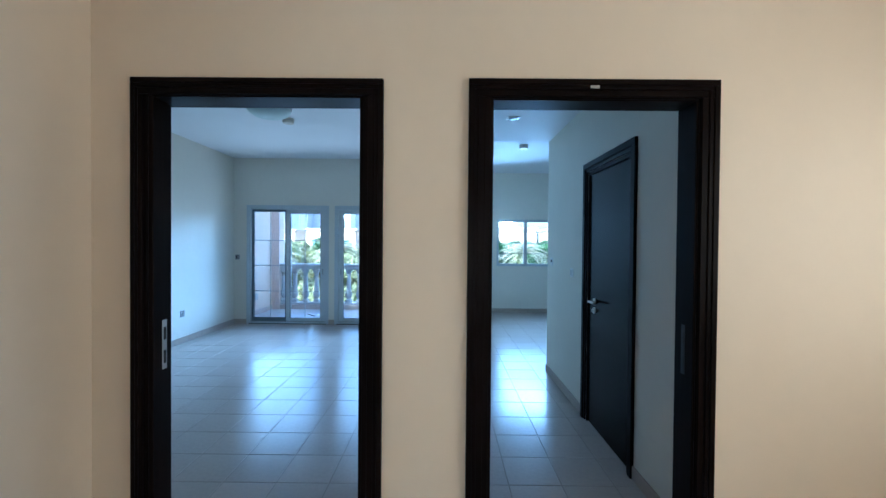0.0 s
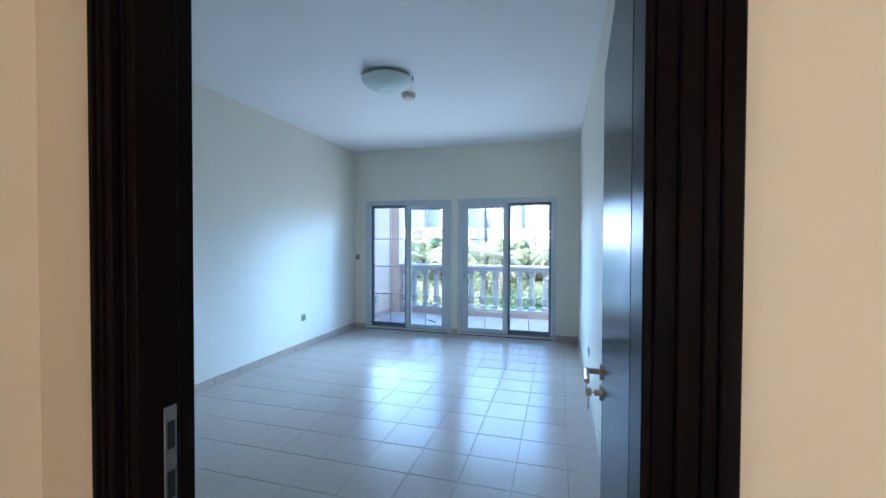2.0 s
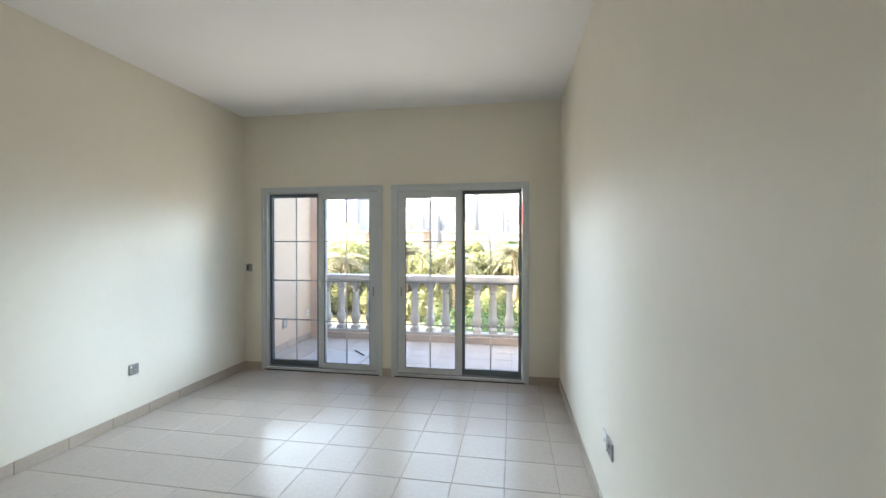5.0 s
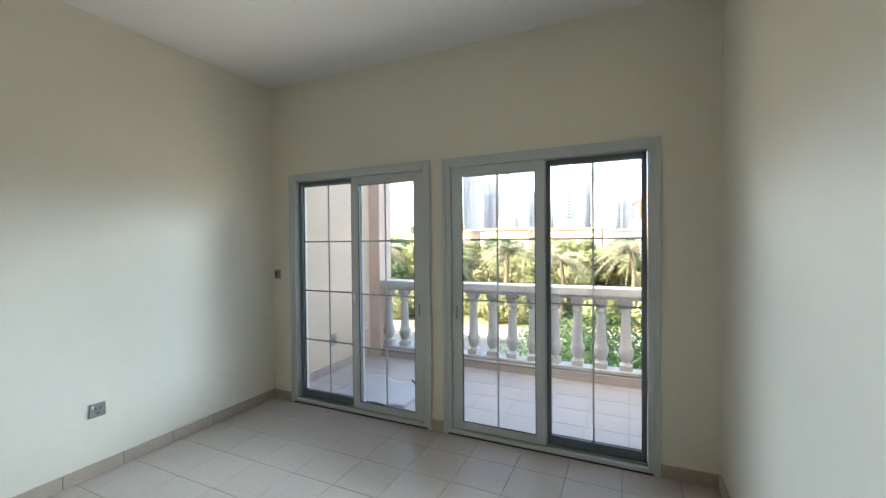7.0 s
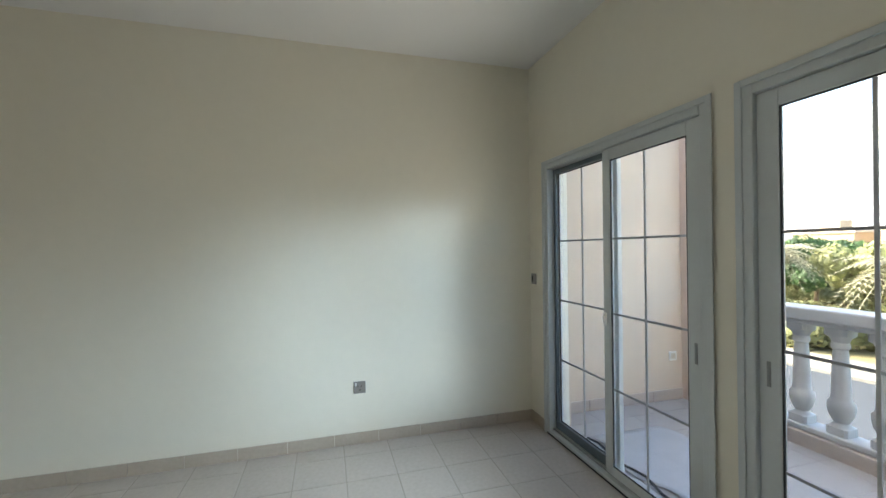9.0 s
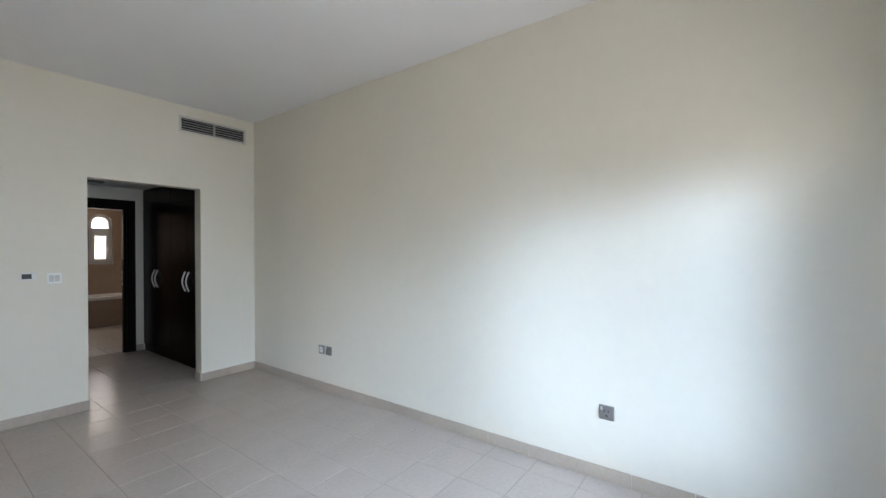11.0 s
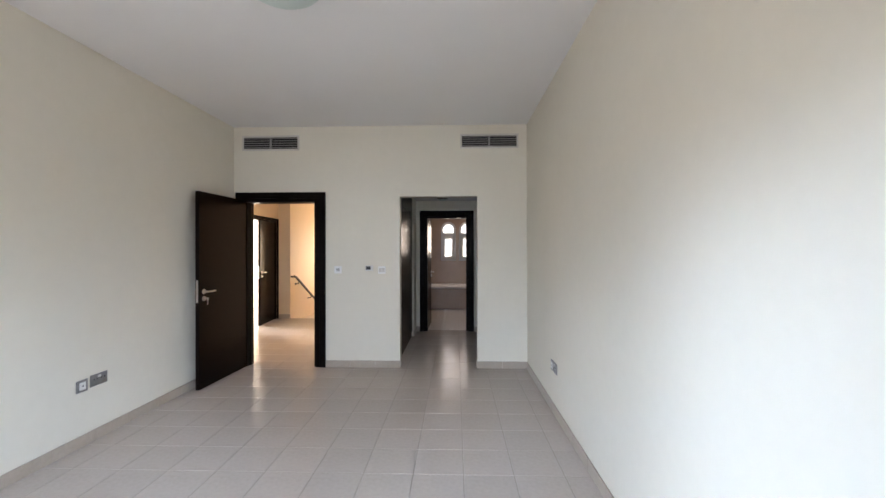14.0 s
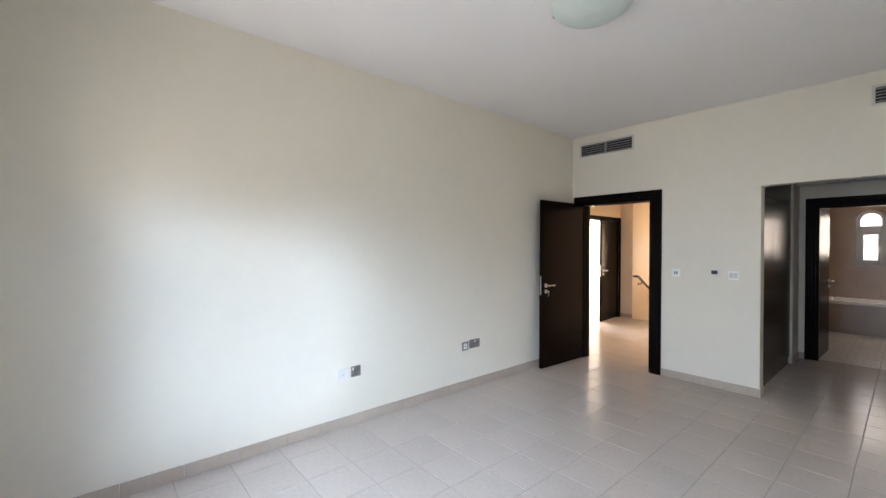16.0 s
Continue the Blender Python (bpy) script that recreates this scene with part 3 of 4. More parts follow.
def side_door(name, wall_x, face, y0, y1, top, depth, label, angle, hinge_low, width, strip=0.075, handle=None):
    """A door in a wall along y, seen from the side face (-1: from lower x)."""
    d = thing(name, Matrix.Identity(4), label, "door", kind="structure")
    xa, xb = sorted((wall_x, wall_x - face * depth))
    j = 0.028
    bm = block(xa, y0, 0, xb, y0 + j, top, 0.002)
    box(bm, xa, y1 - j, 0, xb, y1, top, 0.002)
    box(bm, xa, y0 + j, top - j, xb, y1 - j, top, 0.002)
    part("jamb", bm, CASING, d, "dark wenge door lining")
    bm = bmesh.new()
    for k, (f, g, t) in enumerate(((0.0, 0.4, 0.012), (0.4, 1.0, 0.022))):
        xs = sorted((wall_x, wall_x + face * t))
        box(bm, xs[0], y0 - strip * g, 0, xs[1], y0 - strip * f, top + strip * f, 0.002)
        box(bm, xs[0], y1 + strip * f, 0, xs[1], y1 + strip * g, top + strip * f, 0.002)
        box(bm, xs[0], y0 - strip * g, top + strip * f, xs[1], y1 + strip * g, top + strip * g, 0.002)
    part("casing", bm, CASING, d, "moulded dark wenge casing")
    door_leaf(d, (wall_x - face * 0.05, y0 + j + 0.004 if hinge_low else y1 - j - 0.004, 0), angle, width, top - j - 0.006, x=handle)
    return d


side_door("door_6", 1.24, -1, 2.87, 3.65, 2.06, 0.16, "closed dark wenge door in the second bedroom passage", 90, True, 0.716, handle=0.60)
side_door("door_7", 0.90, -1, DOOR_S[0], DOOR_S[1], 2.04, 0.14, "half-open dark wenge door with daylight behind it", 95.5, True, 0.83, 0.05)


# ---- sliding balcony doors ----
def sash(parent, x0, x1, y, z0, z1, stile_l, stile_r, rail_b, rail_t, mat, label, lock_x=None, handle_x=None, gasket=False):
    d = 0.016
    bm = block(x0, y - d, z0, x0 + stile_l, y + d, z1, 0.003)
    box(bm, x1 - stile_r, y - d, z0, x1, y + d, z1, 0.003)
    box(bm, x0 + stile_l, y - d, z0, x1 - stile_r, y + d, z0 + rail_b, 0.003)
    box(bm, x0 + stile_l, y - d, z1 - rail_t, x1 - stile_r, y + d, z1, 0.003)
    s = part("sash", bm, mat, parent, label)
    gx0, gx1, gz0, gz1 = x0 + stile_l, x1 - stile_r, z0 + rail_b, z1 - rail_t
    pane = part("pane", block(gx0, y - 0.003, gz0, gx1, y + 0.003, gz1), GLASS, s, "clear window glass")
    pane.visible_shadow = False
    bm = bmesh.new()
    for a, b, c, e in ((gx0, gx0 + 0.006, gz0, gz1), (gx1 - 0.006, gx1, gz0, gz1), (gx0 + 0.006, gx1 - 0.006, gz0, gz0 + 0.006), (gx0 + 0.006, gx1 - 0.006, gz1 - 0.006, gz1)):
        box(bm, a, y - 0.012, c, b, y - 0.004, e)
    part("gasket", bm, RUBBER, s, "thin black glazing gasket")
    xm = (gx0 + gx1) / 2
    part("muntin", block(xm - 0.006, y - 0.010, gz0 + 0.007, xm + 0.006, y - 0.004, gz1 - 0.007), MUNTIN_PALE, s, "thin grey glazing bar")
    for z in (0.58, 1.04, 1.495):
        for a, b in ((gx0 + 0.007, xm - 0.0065), (xm + 0.0065, gx1 - 0.007)):
            part("muntin", block(a, y - 0.010, z - 0.006, b, y - 0.004, z + 0.006), MUNTIN, s, "thin grey glazing bar")
    if lock_x is not None:
        bm = block(lock_x - 0.012, y - d - 0.014, 0.96, lock_x + 0.012, y - d, 1.04, 0.004)
        box(bm, lock_x - 0.006, y - d - 0.024, 0.985, lock_x + 0.006, y - d - 0.013, 1.02, 0.003)
        part("latch", bm, PLASTIC, s, "small white sliding latch")
    if handle_x is not None:
        bm = block(handle_x - 0.008, y - d - 0.003, 0.89, handle_x + 0.008, y - d, 0.99, 0.002)
        box(bm, handle_x - 0.004, y - d - 0.005, 0.91, handle_x + 0.004, y - d - 0.002, 0.97, 0.001)
        part("pull", bm, MUNTIN, s, "recessed grey finger pull")
    return s


def sliding_door(name, hole, inner_left, label):
    x0, x1, _, top = hole
    d = thing(name, Matrix.Identity(4), label, "sliding door", kind="structure")
    f = 0.05
    ya, yb = YF - 0.012, YF + 0.10
    bm = block(x0, ya, 0.0, x0 + f, yb, top, 0.004)
    box(bm, x1 - f, ya, 0.0, x1, yb, top, 0.004)
    box(bm, x0 + f, ya, top - f, x1 - f, yb, top, 0.004)
    box(bm, x0 + f, ya, 0.0, x1 - f, yb, 0.035, 0.004)
    part("frame", bm, ALU, d, "white aluminium door frame")
    bm = block(x0 - 0.018, YF - 0.020, 0.0, x0 + 0.012, YF - 0.013, top + 0.018, 0.002)
    box(bm, x1 - 0.012, YF - 0.020, 0.0, x1 + 0.018, YF - 0.013, top + 0.018, 0.002)
    box(bm, x0 + 0.012, YF - 0.020, top - 0.012, x1 - 0.012, YF - 0.013, top + 0.018, 0.002)
    part("trim", bm, ALU, d, "flat white cover strip")
    bm = block(x0 + f, YF + 0.020, 0.035, x1 - f, YF + 0.024, 0.048)
    box(bm, x0 + f, YF + 0.060, 0.035, x1 - f, YF + 0.064, 0.048)
    part("track", bm, MUNTIN, d, "aluminium sliding track")
    bm = block(x0 + 0.02, YF - 0.016, 0.001, x1 - 0.02, YF - 0.0125, 0.012)
    part("seal", bm, RUBBER, d, "dark seal along the sill")
    mid = (x0 + x1) / 2
    if inner_left:
        sash(d, x0 + f + 0.004, mid + 0.035, YF + 0.022, 0.049, top - f - 0.004, 0.082, 0.066, 0.055, 0.070, ALU, "white aluminium sliding sash", handle_x=x0 + f + 0.042)
        part("fly_screen_frame", screen(mid + 0.04, x1 - f - 0.004, YF + 0.044, top - f), DARKALU, d, "dark blue grey inner edge of the fixed sash")
        sash(d, mid - 0.03, x1 - f - 0.004, YF + 0.080, 0.049, top - f - 0.004, 0.075, 0.026, 0.055, 0.034, ALU, "white aluminium fixed sash")
    else:
        sash(d, mid - 0.035, x1 - f - 0.004, YF + 0.022, 0.049, top - f - 0.004, 0.066, 0.082, 0.055, 0.070, ALU, "white aluminium sliding sash", lock_x=mid - 0.012, handle_x=x1 - f - 0.042)
        part("fly_screen_frame", screen(x0 + f + 0.004, mid - 0.04, YF + 0.044, top - f), DARKALU, d, "dark blue grey inner edge of the fixed sash")
        sash(d, x0 + f + 0.004, mid + 0.03, YF + 0.080, 0.049, top - f - 0.004, 0.026, 0.075, 0.055, 0.034, ALU, "white aluminium fixed sash")
    return d


def screen(x0, x1, y, top):
    bm = block(x0, y - 0.003, 0.049, x0 + 0.028, y + 0.016, top - 0.004, 0.002)
    box(bm, x1 - 0.028, y - 0.003, 0.049, x1, y + 0.016, top - 0.004, 0.002)
    box(bm, x0 + 0.028, y - 0.003, 0.049, x1 - 0.028, y + 0.016, 0.112, 0.002)
    box(bm, x0 + 0.028, y - 0.003, top - 0.038, x1 - 0.028, y + 0.016, top - 0.004, 0.002)
    return bm


sliding_door("door_1", SLIDE_1, False, "closed white aluminium sliding balcony door with glazing bars")
sliding_door("door_2", SLIDE_2, True, "closed white aluminium sliding balcony door with glazing bars")


# ---- windows ----
def plain_window(name, hole, y, label, bars):
    x0, x1, z0, z1 = hole
    w = thing(name, Matrix.Identity(4), label, "window", kind="structure")
    f = 0.05
    bm = block(x0, y, z0, x0 + f, y + 0.08, z1, 0.003)
    box(bm, x1 - f, y, z0, x1, y + 0.08, z1, 0.003)
    box(bm, x0 + f, y, z0, x1 - f, y + 0.08, z0 + f, 0.003)
    box(bm, x0 + f, y, z1 - f, x1 - f, y + 0.08, z1, 0.003)
    xm = (x0 + x1) / 2
    box(bm, xm - 0.035, y, z0 + f, xm + 0.035, y + 0.08, z1 - f, 0.003)
    part("window_frame", bm, ALU, w, "white aluminium frame")
    for a, b in ((x0 + f, xm - 0.035), (xm + 0.035, x1 - f)):
        p = part("pane", block(a, y + 0.037, z0 + f, b, y + 0.043, z1 - f), GLASS, w, "clear window glass")
        p.visible_shadow = False
        for k in range(1, bars + 1):
            z = z0 + f + (z1 - z0 - 2 * f) * k / (bars + 1)
            part("muntin", block(a, y + 0.030, z - 0.007, b, y + 0.036, z + 0.007), MUNTIN, w, "thin glazing bar")
    return w


plain_window("window_1", WIN2, 9.0, "white window over the far wall of the second bedroom", 3)
plain_window("window_2", STAIR_WIN, -4.74, "white stair window full of sunlight", 1)


def arched_window(name, x0, x1, y):
    """White casement with a round head and a square light under it."""
    w = thing(name, Matrix.Identity(4), "white arched bathroom window with an opening light below", "window", kind="structure")
    cx, r, zc = (x0 + x1) / 2, (x1 - x0) / 2, 2.16 - (x1 - x0) / 2
    n = 16
    bm = bmesh.new()

    def arch(radius, low):
        return [(cx + radius, low)] + [(cx + radius * math.cos(k * math.pi / n), zc + radius * math.sin(k * math.pi / n)) for k in range(n + 1)] + [(cx - radius, low)]
    outer, inner = arch(r, 1.15), arch(r - 0.055, 1.20)
    rows = [[bm.verts.new((px, yy, pz)) for px, pz in line] for line, yy in ((outer, y + 0.02), (inner, y + 0.02), (inner, y - 0.05), (outer, y - 0.05))]
    for p, q in ((rows[0], rows[1]), (rows[1], rows[2]), (rows[2], rows[3]), (rows[3], rows[0])):
        for i in range(len(p)):
            k = (i + 1) % len(p)
            bm.faces.new((p[i], p[k], q[k], q[i]))
    part("window_frame", bm, ALU, w, "white arched frame")
    a, b = x0 + 0.055, x1 - 0.055
    part("transom", block(a, y - 0.045, 1.78, b, y + 0.018, 1.87, 0.003), ALU, w, "white transom bar")
    bm = block(a, y - 0.03, 1.20, a + 0.045, y + 0.035, 1.78, 0.003)
    box(bm, b - 0.045, y - 0.03, 1.20, b, y + 0.035, 1.78, 0.003)
    box(bm, a + 0.045, y - 0.03, 1.20, b - 0.045, y + 0.035, 1.26, 0.003)
    box(bm, a + 0.045, y - 0.03, 1.72, b - 0.045, y + 0.035, 1.78, 0.003)
    c = part("casement", bm, ALU, w, "white opening casement")
    bm = block(a + 0.012, y + 0.035, 1.44, a + 0.032, y + 0.045, 1.50, 0.002)
    tube(bm, (a + 0.022, y + 0.043, 1.47), (a + 0.022, y + 0.075, 1.47), 0.006, 8)
    box(bm, a + 0.014, y + 0.068, 1.39, a + 0.030, y + 0.080, 1.48, 0.004)
    part("handle", bm, PLASTIC, c, "white casement handle")
    p = part("pane", block(a + 0.045, y - 0.004, 1.26, b - 0.045, y + 0.002, 1.72), FROSTPANE, c, "frosted window glass")
    p.visible_shadow = False
    bm = bmesh.new()
    pts = arch(r - 0.055, 1.87)
    front = [bm.verts.new((px, y - 0.004, pz)) for px, pz in pts]
    back = [bm.verts.new((px, y - 0.010, pz)) for px, pz in pts]
    bm.faces.new(front)
    bm.faces.new(back[::-1])
    for i in range(len(pts)):
        k = (i + 1) % len(pts)
        bm.faces.new((front[i], back[i], back[k], front[k]))
    p = part("pane", bm, FROSTPANE, w, "half-round frosted window glass")
    p.visible_shadow = False
    return w


for k, (a, b) in enumerate(WINS):
    arched_window("window_%d" % (k + 3), a, b, -3.66)


# ---- bedroom fittings ----
lamp = thing("ceiling_lamp", pose(-1.89, 4.74, H), "round frosted greenish glass ceiling lamp, switched off", "ceiling lamp")
part("base_plate", lathe(bmesh.new(), [(0.15, 0.0), (0.155, -0.03), (0.11, -0.05)], 32), VENTWHITE, lamp, "white metal base", True)
bm = lathe(bmesh.new(), [(0.225, -0.035), (0.231, -0.040), (0.228, -0.052), (0.205, -0.080), (0.165, -0.106), (0.11, -0.124), (0.06, -0.132), (0.05, -0.131), (0.02, -0.127), (0.001, -0.126)], 48)
part("glass_dish", bm, FROST, lamp, "frosted pale green glass dish", True)
for k in range(3):
    a = radians(40 + 120 * k)
    bm = block(-0.012, -0.004, -0.050, 0.012, 0.006, -0.018, 0.002)
    clip = part("clip", bm, NICKEL, lamp, "small dark metal clip")
    clip.matrix_basis = Matrix.Rotation(a, 4, "Z") @ pose(0, 0.231, 0)


def smoke_detector(x, y, z, label):
    s = thing("smoke_detector", pose(x, y, z), label, "smoke detector", "smoke detectors")
    part("base", lathe(bmesh.new(), [(0.070, 0.0), (0.072, -0.012), (0.070, -0.018)], 28), IVORY, s, "", True)
    part("vent_ring", lathe(bmesh.new(), [(0.058, -0.018), (0.058, -0.027)], 28), NICKEL, s, "dark slotted ring", True)
    part("cap", lathe(bmesh.new(), [(0.068, -0.027), (0.068, -0.038), (0.058, -0.055), (0.027, -0.061), (0.001, -0.061)], 28), IVORY, s, "aged ivory cap", True)
    part("led", lathe(bmesh.new(), [(0.004, -0.060), (0.004, -0.064), (0.001, -0.065)], 8, 0.012, -0.012), BLACK, s)


smoke_detector(-1.86, 5.20, H, "aged ivory smoke detector on the ceiling beside the lamp")
smoke_detector(1.25, 6.50, 2.98, "small smoke detector on the far bedroom ceiling")


def air_vent(x0, x1, z0, z1, label):
    """Wall grille of two slatted bays, on the bedroom's south wall."""
    v = thing("air_vent", pose((x0 + x1) / 2, YB, (z0 + z1) / 2), label, "air vent", "wall air vents")
    w, h, f = (x1 - x0) / 2, (z1 - z0) / 2, 0.022
    bm = block(-w - f, 0.0, h, w + f, 0.014, h + f, 0.003)
    box(bm, -w - f, 0.0, -h - f, w + f, 0.014, -h, 0.003)
    box(bm, -w - f, 0.0, -h, -w, 0.014, h, 0.003)
    box(bm, w, 0.0, -h, w + f, 0.014, h, 0.003)
    part("frame", bm, VENTWHITE, v, "off-white metal frame")
    # no hollow duct: a flat plate on the wall, its shade put into the black
    part("backing", block(-w, 0.0005, -h, w, 0.002, h), VENTSHADE, v, "flat black plate that gives the shade behind the slats")
    part("mullion", block(-0.012, 0.003, -h, 0.012, 0.013, h, 0.002), VENTGREY, v)
    n = 5
    for a, b in ((-w + 0.002, -0.014), (0.014, w - 0.002)):
        for k in range(n):
            z = -h + (k + 0.5) * 2 * h / n
            s = part("slat", block(0, -0.009, -0.0016, b - a, 0.009, 0.0016), VENTGREY, v)
            s.matrix_basis = pose(a, 0.0075, z, -38)
    return v


air_vent(-0.905, -0.235, 2.685, 2.825, "grey slatted air vent high over the bedroom door")
air_vent(-3.585, -2.925, 2.690, 2.820, "grey slatted air vent high over the passage")


def plate(name, m, w, h, mat, label, category, face, group=""):
    """A wall plate in the local x-z plane, standing out towards +y."""
    p = thing(name, m, label, category, group)
    part("plate", block(-w / 2, 0, -h / 2, w / 2, 0.009, h / 2, 0.003, 2), mat, p)
    for a, b, c, d, mt, nm in face:
        part(nm, block(a - c / 2, 0.0085, b - d / 2, a + c / 2, 0.0125, b + d / 2, 0.0012), mt, p)
    return p


SOCKET = [(-0.012, 0.010, 0.005, 0.012, BLACK, "pin_hole"), (0.012, 0.010, 0.005, 0.012, BLACK, "pin_hole"), (0.0, -0.018, 0.016, 0.006, BLACK, "pin_hole"), (0.028, 0.024, 0.012, 0.022, PLASTIC, "rocker")]
TVFACE = [(0.0, 0.0, 0.050, 0.055, PLASTIC, "insert"), (0.0, 0.0, 0.014, 0.014, BLACK, "jack")]
EAST, WEST, NORTH, SOUTH = 90, -90, 180, 0     # turns that make a plate look to -x, +x, -y, +y
BED = "bedroom wall plates"


def wall_pose(x, y, z, turn):
    return pose(x, y, z, 0, 0, turn)


plate("wall_socket", wall_pose(XL, 6.06, 0.42, WEST), 0.088, 0.088, NICKEL, "satin nickel switched socket low on the wall", "wall socket", SOCKET, BED)
plate("wall_socket", wall_pose(XL, 3.401, 0.41, WEST), 0.088, 0.088, NICKEL, "satin nickel switched socket beside an aerial plate", "wall socket", SOCKET, BED)
plate("aerial_plate", wall_pose(XL, 3.29, 0.41, WEST), 0.088, 0.088, NICKEL, "nickel edged aerial plate with a white insert", "aerial plate", TVFACE, BED)
plate("wall_socket", wall_pose(XR, 5.305, 0.44, EAST), 0.088, 0.088, NICKEL, "satin nickel switched socket beside a white plate", "wall socket", SOCKET, BED)
plate("phone_plate", wall_pose(XR, 5.42, 0.435, EAST), 0.088, 0.088, PLASTIC, "white telephone plate low on the wall", "telephone plate", [(0.0, -0.004, 0.018, 0.018, VENTWHITE, "jack")], BED)
plate("wall_socket", wall_pose(XR, 3.90, 0.455, EAST), 0.147, 0.088, NICKEL, "double satin nickel socket low on the wall", "wall socket",
      [(-0.045, 0.008, 0.006, 0.012, BLACK, "pin_hole"), (-0.020, 0.008, 0.006, 0.012, BLACK, "pin_hole"), (0.020, 0.008, 0.006, 0.012, BLACK, "pin_hole"), (0.045, 0.008, 0.006, 0.012, BLACK, "pin_hole"), (0.0, 0.024, 0.026, 0.020, PLASTIC, "rocker")], BED)
plate("aerial_plate", wall_pose(XR, 4.04, 0.445, EAST), 0.088, 0.088, NICKEL, "nickel edged aerial plate with a white insert", "aerial plate", TVFACE, BED)
plate("balcony_switch", wall_pose(-3.645, YF, 1.19, NORTH), 0.075, 0.088, NICKEL, "dark nickel switch beside the sliding door", "light switch", [(0.014, 0.0, 0.02, 0.05, BLACK, "rocker"), (-0.014, 0.0, 0.02, 0.05, NICKEL, "rocker")], BED)
plate("dimmer_switch", wall_pose(-1.405, YB, 1.195, SOUTH), 0.09, 0.09, WHITE, "small white dimmer plate with a dark knob beside the door", "dimmer", [(0.0, 0.0, 0.034, 0.034, BLACK, "knob"), (0.0, 0.0, 0.018, 0.036, WHITE, "knob_bar")], BED)
thermo = plate("thermostat", wall_pose(-1.79, YB, 1.215, SOUTH), 0.095, 0.066, PLASTIC, "small white thermostat with a dark display", "thermostat", [(0.012, 0.002, 0.058, 0.040, BLACK, "display")], BED)
plate("light_switch", wall_pose(-1.945, YB, 1.192, SOUTH), 0.09, 0.09, WHITE, "white double light switch beside the passage", "light switch", [(-0.018, 0.0, 0.032, 0.055, VENTWHITE, "rocker"), (0.018, 0.0, 0.032, 0.055, VENTWHITE, "rocker")], BED)
plate("light_switch", wall_pose(1.24, 2.30, 1.20, EAST), 0.088, 0.10, NICKEL, "nickel light switch in the second bedroom passage", "light switch", [(0.0, 0.0, 0.05, 0.06, ENAMEL, "rocker")], "second bedroom wall plates")
plate("light_switch", wall_pose(1.24, 4.05, 1.20, EAST), 0.08, 0.08, PLASTIC, "white light switch past the closed door", "light switch", [(0.0, 0.0, 0.04, 0.05, ENAMEL, "rocker")], "second bedroom wall plates")
plate("thermostat", wall_pose(1.24, 4.75, 1.27, EAST), 0.07, 0.09, PLASTIC, "white thermostat near the wall's corner", "thermostat", [(0.0, 0.01, 0.045, 0.03, BLACK, "display")], "second bedroom wall plates")
plate("light_switch", wall_pose(-2.15, 0.0, 1.19, EAST), 0.08, 0.08, PLASTIC, "white light switch on the passage pier", "light switch", [(0.0, 0.0, 0.04, 0.05, ENAMEL, "rocker")], "passage wall plates")
outdoor = plate("outdoor_socket", wall_pose(XL, 8.34, 0.365, WEST), 0.115, 0.135, NICKEL, "grey weatherproof socket box on the balcony wall", "outdoor socket", [(0.0, 0.0, 0.085, 0.10, MUNTIN, "cover"), (0.01, 0.0, 0.05, 0.07, PLASTIC, "insert")], "balcony wall plates")
plate("outdoor_plate", wall_pose(XL, 8.97, 0.41, WEST), 0.088, 0.088, PLASTIC, "small white blank plate on the balcony wall", "blank plate", [(0.0, 0.0, 0.05, 0.05, IVORY, "insert")], "balcony wall plates")


# ---- second bedroom ceiling piece ----
grille = thing("ceiling_spotlight", pose(0.68, 4.09, 2.64), "square white recessed spotlight with a dark centre, switched off", "spotlight")
part("trim_ring", block(-0.06, -0.06, -0.006, 0.06, 0.06, 0.0, 0.002), PLASTIC, grille)
part("dark_centre", block(-0.038, -0.038, -0.009, 0.038, 0.038, -0.0055, 0.001), BLACK, grille)

# ---- dressing passage ----
def wardrobe(m, width, depth, label, handles):
    """Local frame: front at y = 0 looking to -y, body behind it."""
    w = thing("wardrobe", m, label, "wardrobe", "built-in wardrobes")
    part("body", block(0, 0.022, 0.0, width, depth, 2.295, 0.002), WOOD, w, "dark wenge carcass")
    part("plinth", block(0.004, 0.012, 0.0, width - 0.004, 0.0215, 0.085), WOOD, w)
    n = max(2, round(width / 0.5))
    for k in range(n):
        a, b = k * width / n + 0.002, (k + 1) * width / n - 0.002
        for z0, z1 in ((0.09, 2.02), (2.025, 2.285)):
            d = part("door", block(a, 0.0, z0, b, 0.0205, z1, 0.002), WOOD, w, "glossy dark wenge door")
            if handles and z0 < 1:
                hx = b - 0.05 if k % 2 == 0 else a + 0.05
                bm = bmesh.new()
                pts = [(hx, -0.002 - 0.035 * math.sin(math.pi * i / 8), 0.92 + 0.24 * i / 8) for i in range(9)]
                for p, q in zip(pts, pts[1:]):
                    tube(bm, p, q, 0.009, 8)
                part("handle", bm, STEEL, d, "bowed steel bar handle", True)
    return w


